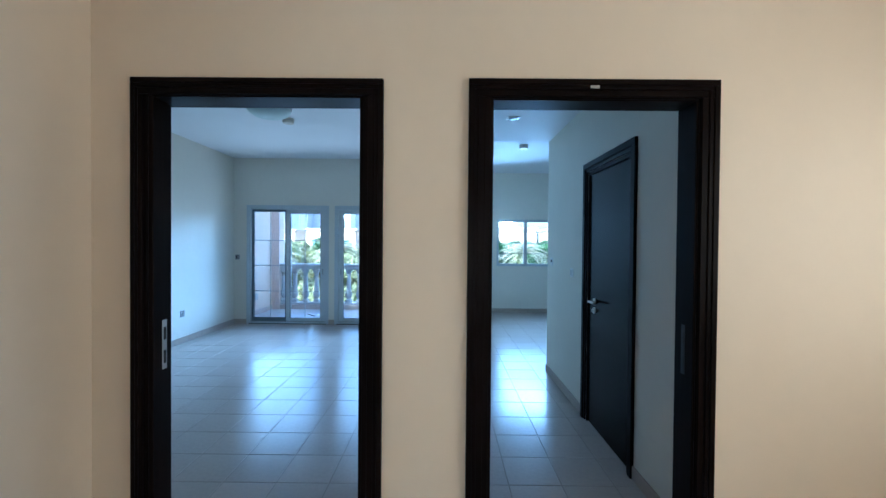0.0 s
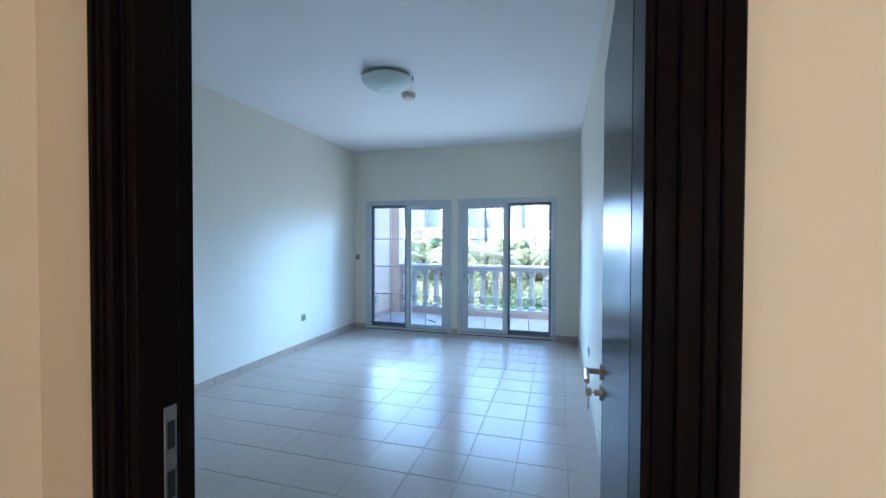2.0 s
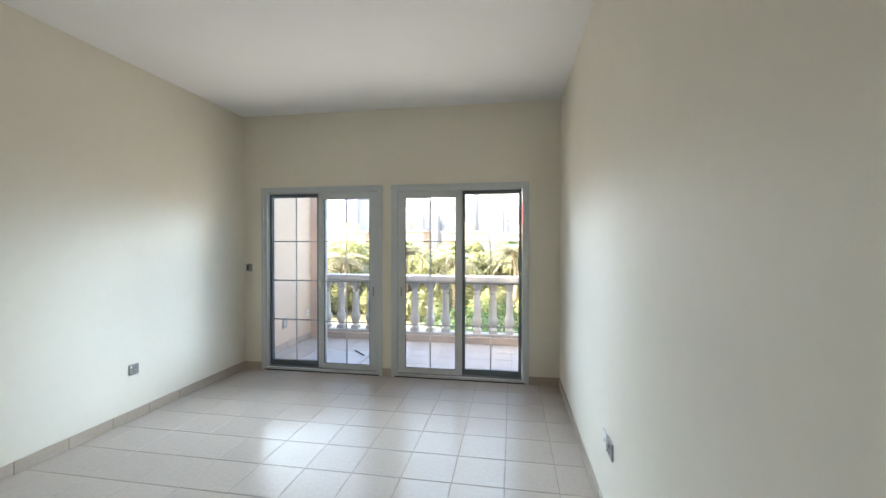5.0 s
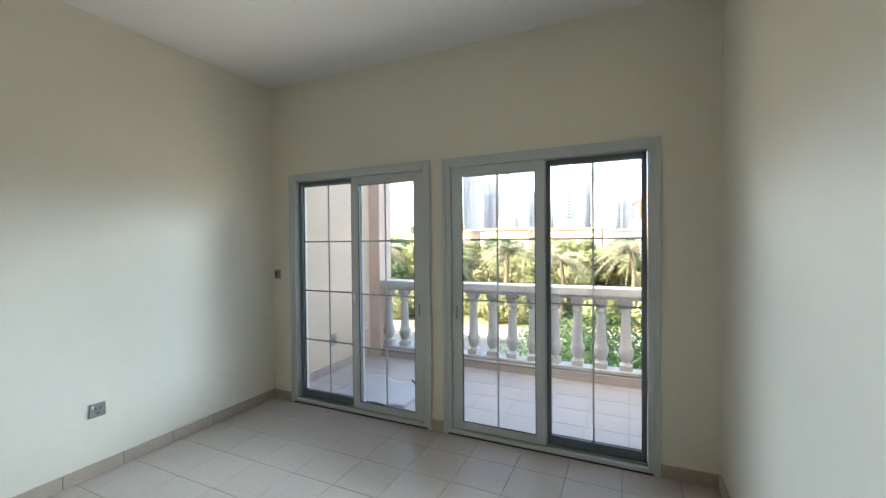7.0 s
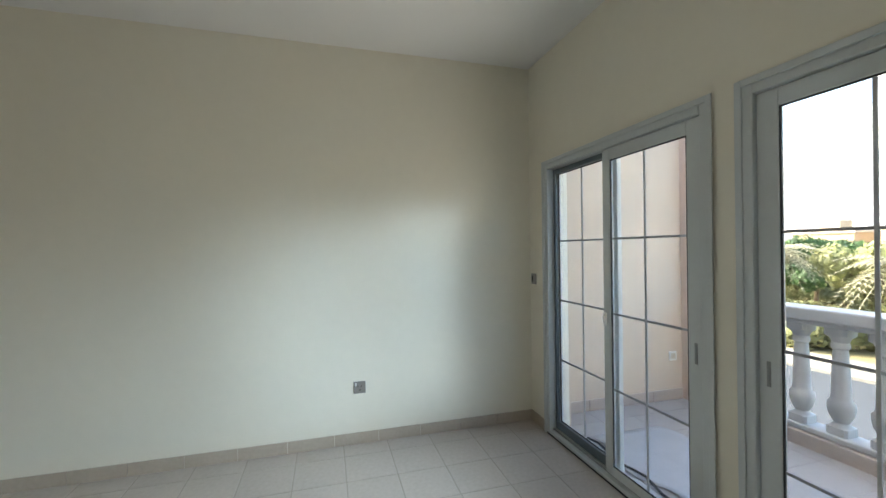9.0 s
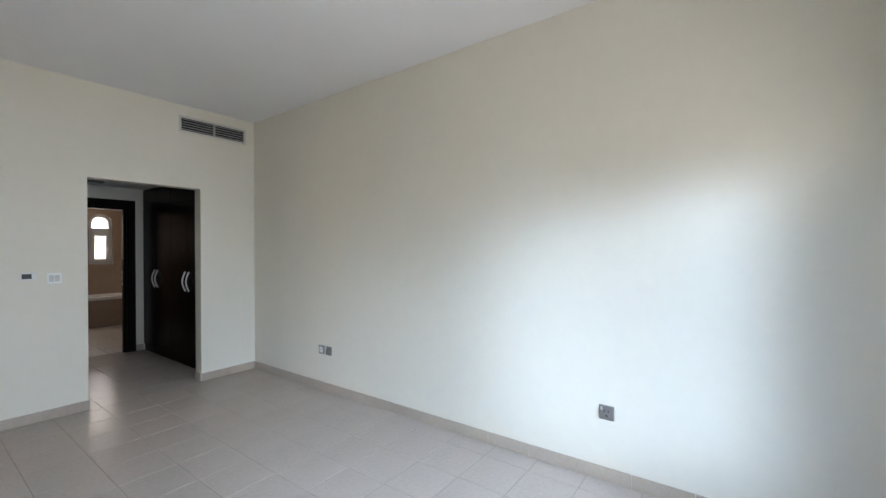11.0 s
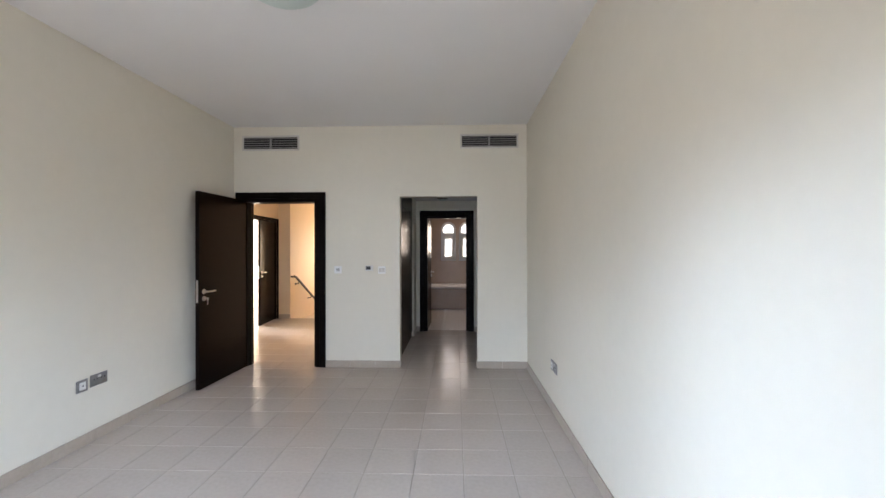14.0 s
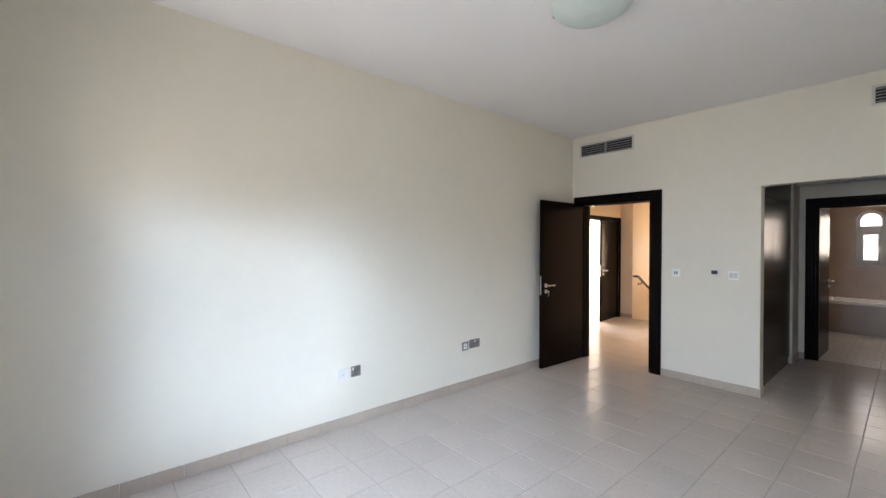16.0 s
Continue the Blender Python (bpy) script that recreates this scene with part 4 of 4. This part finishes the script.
wardrobe(pose(-3.26, -0.19, 0, 0, 0, 90), 1.95, 0.53, "built-in dark wenge wardrobe with bowed steel handles", True)
wardrobe(pose(-2.125, 1.77, 0, 0, 0, -90), 1.55, 0.54, "built-in dark wenge wardrobe with plain glossy doors", False)
spot = thing("ceiling_spotlight", pose(-2.63, 0.25, 2.30), "small round passage ceiling light, switched off", "spotlight")
part("trim_ring", lathe(bmesh.new(), [(0.085, 0.0), (0.088, -0.016), (0.072, -0.030)], 28), NICKEL, spot, "", True)
part("lens", lathe(bmesh.new(), [(0.068, -0.026), (0.062, -0.044), (0.035, -0.056), (0.001, -0.058)], 24), FROST, spot, "frosted lens", True)

# ---- bathroom ----
tub = thing("bathtub", pose(-3.1, -3.25, 0), "built-in white bathtub behind a brown tiled apron", "bathtub")
part("apron", block(-1.1, 0.30, 0, 1.15, 0.38, 0.50, 0.003), BATHTILE, tub, "brown tiled apron")
bm = block(-1.1, 0.24, 0.50, 1.15, 0.39, 0.56, 0.012, 2)
box(bm, -1.1, -0.35, 0.50, 1.15, -0.22, 0.56, 0.012, 2)
box(bm, -1.1, -0.22, 0.50, -0.9, 0.24, 0.56, 0.012, 2)
box(bm, 0.9, -0.22, 0.50, 1.15, 0.24, 0.56, 0.012, 2)
part("rim", bm, ENAMEL, tub, "white enamel rim")
bm = block(-0.9, -0.22, 0.12, 0.9, 0.24, 0.16)
box(bm, -0.92, -0.24, 0.12, -0.9, 0.26, 0.50)
box(bm, 0.9, -0.24, 0.12, 0.92, 0.26, 0.50)
box(bm, -0.9, -0.24, 0.12, 0.9, -0.22, 0.50)
box(bm, -0.9, 0.24, 0.12, 0.9, 0.26, 0.50)
part("basin", bm, ENAMEL, tub, "white enamel basin")
bm = bmesh.new()
tube(bm, (-0.98, 0.0, 0.56), (-0.98, 0.0, 0.68), 0.018, 12)
tube(bm, (-0.98, 0.0, 0.66), (-0.84, 0.0, 0.65), 0.013, 12)
part("tap", bm, STEEL, tub, "chrome bath tap", True)

# ---- stair handrail ----
rail = thing("handrail", pose(0.64, -1.62, 0), "black iron handrail on brackets along the stair wall", "handrail")
SL = math.tan(radians(27.5))
bm = bmesh.new()
tube(bm, (-0.075, 0.0, 0.86), (-0.075, -2.6, 0.86 - 2.6 * SL), 0.026, 14)
tube(bm, (-0.075, 0.0, 0.86), (-0.075, 0.10, 0.875), 0.026, 14)
tube(bm, (-0.075, 0.10, 0.875), (-0.012, 0.13, 0.875), 0.019, 14)
part("rail", bm, IRON, rail, "", True)
for k in range(4):
    y = -0.15 - 0.75 * k
    z = 0.86 + y * SL
    bm = bmesh.new()
    tube(bm, (-0.075, y, z - 0.015), (-0.07, y, z - 0.075), 0.009, 8)
    tube(bm, (-0.07, y, z - 0.075), (-0.006, y, z - 0.085), 0.009, 8)
    tube(bm, (-0.008, y, z - 0.085), (0.0, y, z - 0.085), 0.028, 14)
    part("bracket", bm, IRON, rail, "", True)

# ---- balcony ----
bal = thing("balustrade", pose(-1.82, 9.2, 0), "white cast stone balustrade on a terracotta kerb", "balustrade", kind="structure")
part("kerb", block(-1.73, -0.10, -0.12, 1.73, 0.16, 0.10, 0.006), KERBTILE, bal, "terracotta beige tiled kerb")
part("plinth", block(-1.73, -0.075, 0.10, 1.73, 0.085, 0.145, 0.012, 2), STONE, bal, "white stone plinth")
bm = block(-1.73, -0.105, 0.905, 1.73, 0.115, 0.995, 0.014, 2)
box(bm, -1.73, -0.08, 0.875, 1.73, 0.09, 0.905, 0.006)
part("top_rail", bm, STONE, bal, "white stone top rail")
PROFILE = [(0.062, 0.0), (0.062, 0.055), (0.048, 0.07), (0.040, 0.085), (0.050, 0.10), (0.066, 0.135), (0.074, 0.18), (0.074, 0.215),
           (0.060, 0.235), (0.054, 0.26), (0.050, 0.40), (0.044, 0.53), (0.040, 0.58), (0.052, 0.595), (0.052, 0.615), (0.044, 0.63),
           (0.060, 0.665), (0.066, 0.68), (0.066, 0.73)]
baluster_mesh = mesh_of("baluster", lathe(bmesh.new(), PROFILE, 24, square=(0, 1, 17, 18)), STONE, True)
for k in range(15):
    x = -3.49 + 0.2385 * k
    b = new("baluster", baluster_mesh)
    b.location = (x + 1.82, 0.005, 0.145)
    b.parent = bal

sheet = thing("plastic_sheet", pose(-2.85, 8.02, 0), "pale sheet with a curled dark edge lying on the balcony floor", "plastic sheet")
bm = bmesh.new()
n = 14
grid = [[bm.verts.new((-0.42 + 0.84 * i / n, -0.30 + 0.66 * j / n + 0.05 * math.sin(i * 0.6), 0.004 + 0.006 * (0.5 + 0.5 * math.sin(i * 1.1 + j * 0.7)))) for j in range(n + 1)] for i in range(n + 1)]
for i in range(n):
    for j in range(n):
        bm.faces.new((grid[i][j], grid[i + 1][j], grid[i + 1][j + 1], grid[i][j + 1]))
ob = part("sheet", bm, PAPER, sheet, "", True)
mod = ob.modifiers.new("thick", "SOLIDIFY")
mod.thickness = 0.003
bm = bmesh.new()
pts = [(-0.40 + 0.09 * i, -0.315 + 0.025 * math.sin(i * 1.3), 0.016) for i in range(10)]
for p, q in zip(pts, pts[1:]):
    tube(bm, p, q, 0.008, 8)
part("edge_strip", bm, RUBBER, sheet, "dark curled edge strip", True)
bm = bmesh.new()
pts = [(0.36 - 0.05 * i, 0.16 + 0.05 * i, 0.022) for i in range(5)]
for p, q in zip(pts, pts[1:]):
    tube(bm, p, q, 0.009, 8)
part("edge_strip", bm, RUBBER, sheet, "dark curled edge strip", True)

# ---- outdoors ----
GRASS = material("dry_lawn", (0.13, 0.112, 0.05), 0.95, spots=((0.4, 0.25), (6, 0.25)), bump=0.6, bump_scale=20)
SAND = material("sandy_ground", (0.20, 0.17, 0.13), 0.95, spots=((0.05, 0.15), (2, 0.15)))
ASPHALT = material("asphalt", (0.040, 0.046, 0.056), 0.9, spec=0.1, spots=((0.5, 0.12), (20, 0.15)))
PAVING = material("pale_paving", (0.16, 0.153, 0.14), 0.9, spec=0.1, spots=((1, 0.1), (15, 0.08)))
LEAF = material("leaf_green", (0.24, 0.25, 0.115), 0.6, spots=((0.6, 0.35), (5, 0.3)), vary=0.25)
LEAFDARK = material("dark_leaf_green", (0.034, 0.082, 0.022), 0.6, spots=((0.6, 0.3), (5, 0.3)), vary=0.25)
FROND = material("palm_frond_green", (0.32, 0.31, 0.22), 0.55, spots=((1, 0.3),), vary=0.2)
BARK = material("brown_bark", (0.17, 0.125, 0.085), 0.9, spots=((4, 0.25), (30, 0.2)), bump=0.8, bump_scale=30)
for leafy in (LEAF, LEAFDARK, FROND):
    nt = leafy.node_tree
    soft = nt.nodes.new("ShaderNodeBsdfTranslucent")
    both = nt.nodes.new("ShaderNodeMixShader")
    both.inputs[0].default_value = 0.5
    nt.links.new(nt.nodes["Hue/Saturation/Value"].outputs[0], soft.inputs[0])
    nt.links.new(nt.nodes["Principled BSDF"].outputs[0], both.inputs[1])
    nt.links.new(soft.outputs[0], both.inputs[2])
    nt.links.new(both.outputs[0], nt.nodes["Material Output"].inputs[0])
CONCRETE = material("pale_tower_cladding", (0.52, 0.54, 0.57), 0.8, spots=((0.05, 0.06),), vary=0.06)
TINT = material("blue_green_tower_glass", (0.16, 0.24, 0.28), 0.15, spots=((0.1, 0.15),), vary=0.15)
VILLA = material("sand_villa_render", (0.40, 0.31, 0.21), 0.85, spots=((0.3, 0.08),), vary=0.1)
VILLAROOF = material("pale_roof", (0.38, 0.34, 0.28), 0.85, spots=((0.3, 0.08),))
RED = material("red_crane_paint", (0.55, 0.07, 0.04), 0.5, spots=((1, 0.1),))

setting("ground", block(-2500, -1500, GROUND - 0.5, 2500, 3500, GROUND), SAND, "sandy ground reaching to the horizon")


def strip(name, y0, y1, z, mat, label, skew=0.0):
    bm = bmesh.new()
    lo = [bm.verts.new(p) for p in ((-140, y0 - 140 * skew, GROUND - 0.1), (90, y0 + 90 * skew, GROUND - 0.1), (90, y1 + 90 * skew, GROUND - 0.1), (-140, y1 - 140 * skew, GROUND - 0.1))]
    hi = [bm.verts.new((v.co.x, v.co.y, GROUND + z)) for v in lo]
    for i in range(4):
        bm.faces.new((lo[i], lo[(i + 1) % 4], hi[(i + 1) % 4], hi[i]))
    bm.faces.new(hi)
    return setting(name, bm, mat, label)


SKEW = 0.10
strip("lawn_near", 9.6, 16.4, 0.02, GRASS, "near strip of lawn in front of the house", SKEW)
strip("pavement_near", 16.4, 18.6, 0.13, PAVING, "pale paved footway with a kerb", SKEW)
strip("road", 18.6, 25.6, 0.015, ASPHALT, "grey asphalt street", SKEW)
strip("pavement_far", 25.6, 28.4, 0.13, PAVING, "pale paved footway with a kerb", SKEW)
strip("lawn_far", 28.4, 80.0, 0.05, GRASS, "sunlit yellowish dry lawn", SKEW)


def leaf_cloud(lumps, count, size, seed, flat=0.85):
    """Many small folded leaf cards scattered over lumpy shells."""
    rng = random.Random(seed)
    verts, faces = [], []
    total = sum(r * r for *_, r in lumps)
    for cx, cy, cz, r in lumps:
        for _ in range(int(count * r * r / total)):
            d = Vector((rng.gauss(0, 1), rng.gauss(0, 1), rng.gauss(0, 1))).normalized()
            q = r * (0.62 + 0.42 * rng.random())
            c = Vector((cx, cy, cz)) + Vector((d.x, d.y, d.z * flat)) * q
            s = size * (0.6 + 0.8 * rng.random())
            u = d.cross(Vector((rng.gauss(0, 1), rng.gauss(0, 1), rng.gauss(0, 1)))).normalized()
            w = (u.cross(d) + d * rng.uniform(-0.6, 0.6)).normalized()
            k = len(verts)
            verts += [c - w * s, c + u * s * 0.45, c + w * s, c - u * s * 0.45]
            faces.append((k, k + 1, k + 2, k + 3))
    return verts, faces


def cloud_mesh(name, verts, faces, mat):
    me = bpy.data.meshes.new(name)
    me.from_pydata([tuple(v) for v in verts], [], faces)
    me.materials.append(mat)
    return me


def tree(seed, height, spread, mat, label):
    rng = random.Random(seed)
    t = thing("tree", pose(0, 0, GROUND), label, "tree", "street trees")
    trunk_h = height * 0.34
    bm = bmesh.new()
    tube(bm, (0, 0, -0.1), (0.08, 0.04, trunk_h), 0.17, 10, 0.11)
    lumps = []
    n = 14
    for k in range(n):
        a = 2 * math.pi * k / n + rng.uniform(-0.3, 0.3)
        rr = spread * rng.uniform(0.30, 0.85)
        tip = (math.cos(a) * rr, math.sin(a) * rr, height * rng.uniform(0.40, 0.88))
        tube(bm, (0.08, 0.04, trunk_h - 0.1), tip, 0.07, 7, 0.02)
        lumps.append((*tip, spread * rng.uniform(0.30, 0.46)))
    lumps.append((0, 0, height * 0.82, spread * 0.46))
    part("trunk", bm, BARK, t, "brown tapering trunk with limbs", True)
    v, f = leaf_cloud(lumps, 6500, 0.17, seed)
    c = new("crown", cloud_mesh("crown", v, f, mat))
    c.parent = t
    return t


def palm(seed, height, label):
    rng = random.Random(seed)
    t = thing("palm_tree", pose(0, 0, GROUND), label, "palm tree", "palm trees")
    bm = bmesh.new()
    prev = Vector((0, 0, -0.1))
    for k in range(1, 11):
        q = Vector((0.03 * k * math.sin(k * 0.3), 0.02 * k, height * k / 10))
        tube(bm, prev, q, 0.20 - 0.006 * k, 10, 0.185 - 0.006 * k)
        prev = q
    part("trunk", bm, BARK, t, "ringed brown palm trunk", True)
    verts, faces = [], []
    for k in range(46):
        a, up = 2.4 * k + rng.uniform(-0.2, 0.2), rng.uniform(-0.25, 1.15)
        length = rng.uniform(1.9, 2.7)
        ax, side = Vector((math.cos(a), math.sin(a), 0)), Vector((-math.sin(a), math.cos(a), 0))
        spine = []
        for i in range(13):
            s = i / 12
            spine.append(prev + ax * length * s * math.cos(up * (1 - s * 0.5)) + Vector((0, 0, length * (s * math.sin(up) - 0.75 * s * s))))
        for i in range(1, 12):
            s = i / 12
            w = 0.50 * math.sin(math.pi * min(1, s * 0.9 + 0.12)) + 0.08
            for sg in (-1, 1):
                tip = spine[i] + side * sg * w + ax * 0.22 - Vector((0, 0, 0.18 * w + 0.05))
                k0 = len(verts)
                verts += [spine[i] - ax * 0.05, spine[i] + ax * 0.055, tip]
                faces.append((k0, k0 + 1, k0 + 2))
        for i in range(12):
            k0 = len(verts)
            verts += [spine[i] + side * 0.02, spine[i] - side * 0.02, spine[i + 1] - side * 0.012, spine[i + 1] + side * 0.012]
            faces.append((k0, k0 + 1, k0 + 2, k0 + 3))
    c = new("crown", cloud_mesh("crown", verts, faces, FROND))
    c.parent = t
    return t


def hedge(m, length, depth, height, seed, mat):
    h = thing("hedge", m, "large bushy green hedge below the balcony", "hedge", "hedges")
    rng = random.Random(seed)
    lumps = [(rng.uniform(-length / 2, length / 2), rng.uniform(-depth / 2, depth / 2), height * rng.uniform(0.35, 0.7), height * 0.42) for _ in range(int(length * 3))]
    v, f = leaf_cloud(lumps, int(44000 * length / 4), 0.055, seed)
    c = new("foliage", cloud_mesh("foliage", v, f, mat))
    c.parent = h
    bm = bmesh.new()
    for k in range(int(length * 2)):
        x = -length / 2 + (k + 0.5) * 0.5
        tube(bm, (x, 0, -0.05), (x + 0.05, 0.05, height * 0.7), 0.035, 6, 0.015)
    part("stems", bm, BARK, h, "thin brown stems", True)
    return h


hedge(pose(1.5, 13.2, GROUND, 0, 0, 3), 7.6, 2.6, 3.5, 72, LEAFDARK)
hedge(pose(-8.5, 15.4, GROUND, 0, 0, 6), 3.0, 1.4, 1.2, 73, LEAFDARK)

base_trees = [tree(11, 5.2, 2.6, LEAF, "leafy sunlit street tree with a broad yellow-green crown"),
              tree(12, 4.6, 2.3, LEAF, "leafy sunlit street tree with a broad yellow-green crown"),
              tree(13, 5.6, 2.5, LEAFDARK, "dark green leafy street tree")]
palms = [palm(21, 3.9, "feathery palm with a pale ringed trunk"), palm(22, 4.5, "feathery palm with a pale ringed trunk")]
rng = random.Random(5)
spots = []
for row, (y, step) in enumerate(((36.0, 4.6), (43.0, 5.0), (52.0, 5.6), (64.0, 6.5))):
    x = -78.0 + row * 1.7
    while x < 40:
        spots.append((x + rng.uniform(-1.2, 1.2), y + rng.uniform(-1.8, 1.8) + SKEW * x, row))
        x += step
for y in (30.4, 34.0, 47.0, 58.0):
    x = -75.0
    while x < 38:
        m = pose(x + rng.uniform(-1, 1), y + SKEW * x + rng.uniform(-1.5, 1.5), GROUND, 0, 0, rng.uniform(0, 360))
        if "shrub" not in bpy.data.objects:
            shrub = thing("shrub", m, "rounded leafy shrub under the street trees", "shrub", "shrubs")
            v, f = leaf_cloud([(0, 0, 1.0, 1.2), (1.1, 0.3, 0.8, 1.0), (-1.2, -0.2, 0.9, 1.1), (0.3, 0.5, 1.5, 0.8)], 2600, 0.14, 88)
            c = new("foliage", cloud_mesh("foliage", v, f, LEAF))
            c.parent = shrub
            bm = bmesh.new()
            for k in range(7):
                tube(bm, (0.12 * k - 0.4, 0.05, -0.05), (0.34 * k - 1.0, 0.1, 1.1), 0.04, 6, 0.015)
            part("stems", bm, BARK, shrub, "", True)
        else:
            copy_thing(shrub, m)
        x += rng.uniform(3.0, 4.4)
used = set()
x = -34.0
while x < 8:
    spots.append((x + rng.uniform(-0.7, 0.7), 31.5 + SKEW * x + rng.uniform(-1.0, 1.0), 9))
    x += rng.uniform(3.2, 5.0)
for k, (x, y, row) in enumerate(spots):
    pick = 2 if rng.random() < 0.22 + 0.12 * row else k % 2
    is_palm = row == 9 or (k % 4 == 1 if row == 0 else k % 6 == 2)
    if is_palm and row == 0:
        y -= 2.6
    src = palms[k % 2] if is_palm else base_trees[pick]
    s = rng.uniform(0.9, 1.12)
    m = pose(x, y, GROUND, 0, 0, rng.uniform(0, 360))
    if src.name not in used:
        used.add(src.name)
        src.matrix_basis = m
    else:
        copy_thing(src, m)


def villa(x, y, w, d, h, seed):
    rng = random.Random(seed)
    v = thing("villa", pose(x, y, GROUND), "low sand-coloured villa with a flat roof beyond the trees", "house", "distant villas")
    part("wall", block(-w / 2, -d / 2, 0, w / 2, d / 2, h, 0.05), VILLA, v)
    part("roof", block(-w / 2 - 0.4, -d / 2 - 0.4, h, w / 2 + 0.4, d / 2 + 0.4, h + 0.5, 0.05), VILLAROOF, v, "pale flat roof")
    part("roof_room", block(-w * 0.2, -d * 0.2, h + 0.5, w * 0.15, d * 0.2, h + 3.0, 0.05), VILLA, v)
    n = int(w / 3.2)
    for k in range(n):
        for z in (1.2, 4.4):
            if z + 1.6 < h:
                xx = -w / 2 + (k + 0.5) * w / n
                part("window", block(xx - 0.6, -d / 2 - 0.05, z, xx + 0.6, -d / 2 + 0.02, z + 1.5), TINT, v, "dark window")


for k in range(14):
    villa(-150 + 17 * k + rng.uniform(-4, 4), 112 + rng.uniform(-12, 14), rng.uniform(11, 15), 10, rng.uniform(7.2, 9.0), 40 + k)


def tower(x, y, w, d, h, glassy, label, seed):
    """Tall block: core, floor bands all the way up, and window bays between fins."""
    t = thing("tower", pose(x, y, GROUND, 0, 0, random.Random(seed).uniform(-20, 20)), label, "high-rise", "skyline towers")
    part("core", block(-w / 2 + 0.6, -d / 2 + 0.6, 0, w / 2 - 0.6, d / 2 - 0.6, h), TINT if glassy else CONCRETE, t)
    step = max(3.6, h / 24)
    n = int(h / step)
    me = mesh_of("floor_band", block(-w / 2, -d / 2, 0, w / 2, d / 2, step * (0.30 if glassy else 0.52)), CONCRETE)
    for k in range(1, n + 1):
        b = new("floor_band", me)
        b.location = (0, 0, k * step - 0.8)
        b.parent = t
    fin = mesh_of("fin", block(-0.8, -d / 2 - 0.3, 0, 0.8, -d / 2 + 0.8, h), CONCRETE)
    for k in range(4):
        f = new("fin", fin)
        f.location = (-w / 2 + w * (k + 0.5) / 4, 0, 0)
        f.parent = t
    part("roof_crown", block(-w * 0.3, -d * 0.3, h, w * 0.3, d * 0.3, h + 6), CONCRETE, t)


TOWERS = [(24.2, 34, 0.245, False), (19.8, 28, 0.14, False), (17.6, 48, 0.16, False), (14.4, 30, 0.13, False), (11.6, 26, 0.10, False), (9.3, 17, 0.12, True),
          (8.1, 15, 0.11, True), (6.8, 40, 0.15, False), (4.4, 21, 0.13, False), (3.1, 25, 0.12, False), (1.8, 17, 0.115, True), (-0.4, 38, 0.12, False),
          (-4.5, 36, 0.13, False), (28.0, 38, 0.20, False), (32.0, 40, 0.15, False), (37.0, 36, 0.12, True)]
for k, (bearing, w, rise, gl) in enumerate(TOWERS):
    far = 500 + 30 * (k % 3)
    a = radians(bearing)
    tower(-far * math.sin(a), far * math.cos(a), w, w * 0.8, far * rise * 1.12 + 5, gl,
          "distant glass high-rise tower with pale bands" if gl else "distant pale high-rise tower with window bands", 60 + k)
crane = thing("tower_crane", pose(10, 430, GROUND), "red lattice tower crane far off in the skyline", "crane")
bm = block(-1, -1, 0, 1, 1, 44)
part("mast", bm, RED, crane, "red mast")
bm = bmesh.new()
tube(bm, (-8, 0, 40), (34, 0, 62), 0.9, 6)
part("jib", bm, RED, crane, "red sloping jib")

lay_tiles()
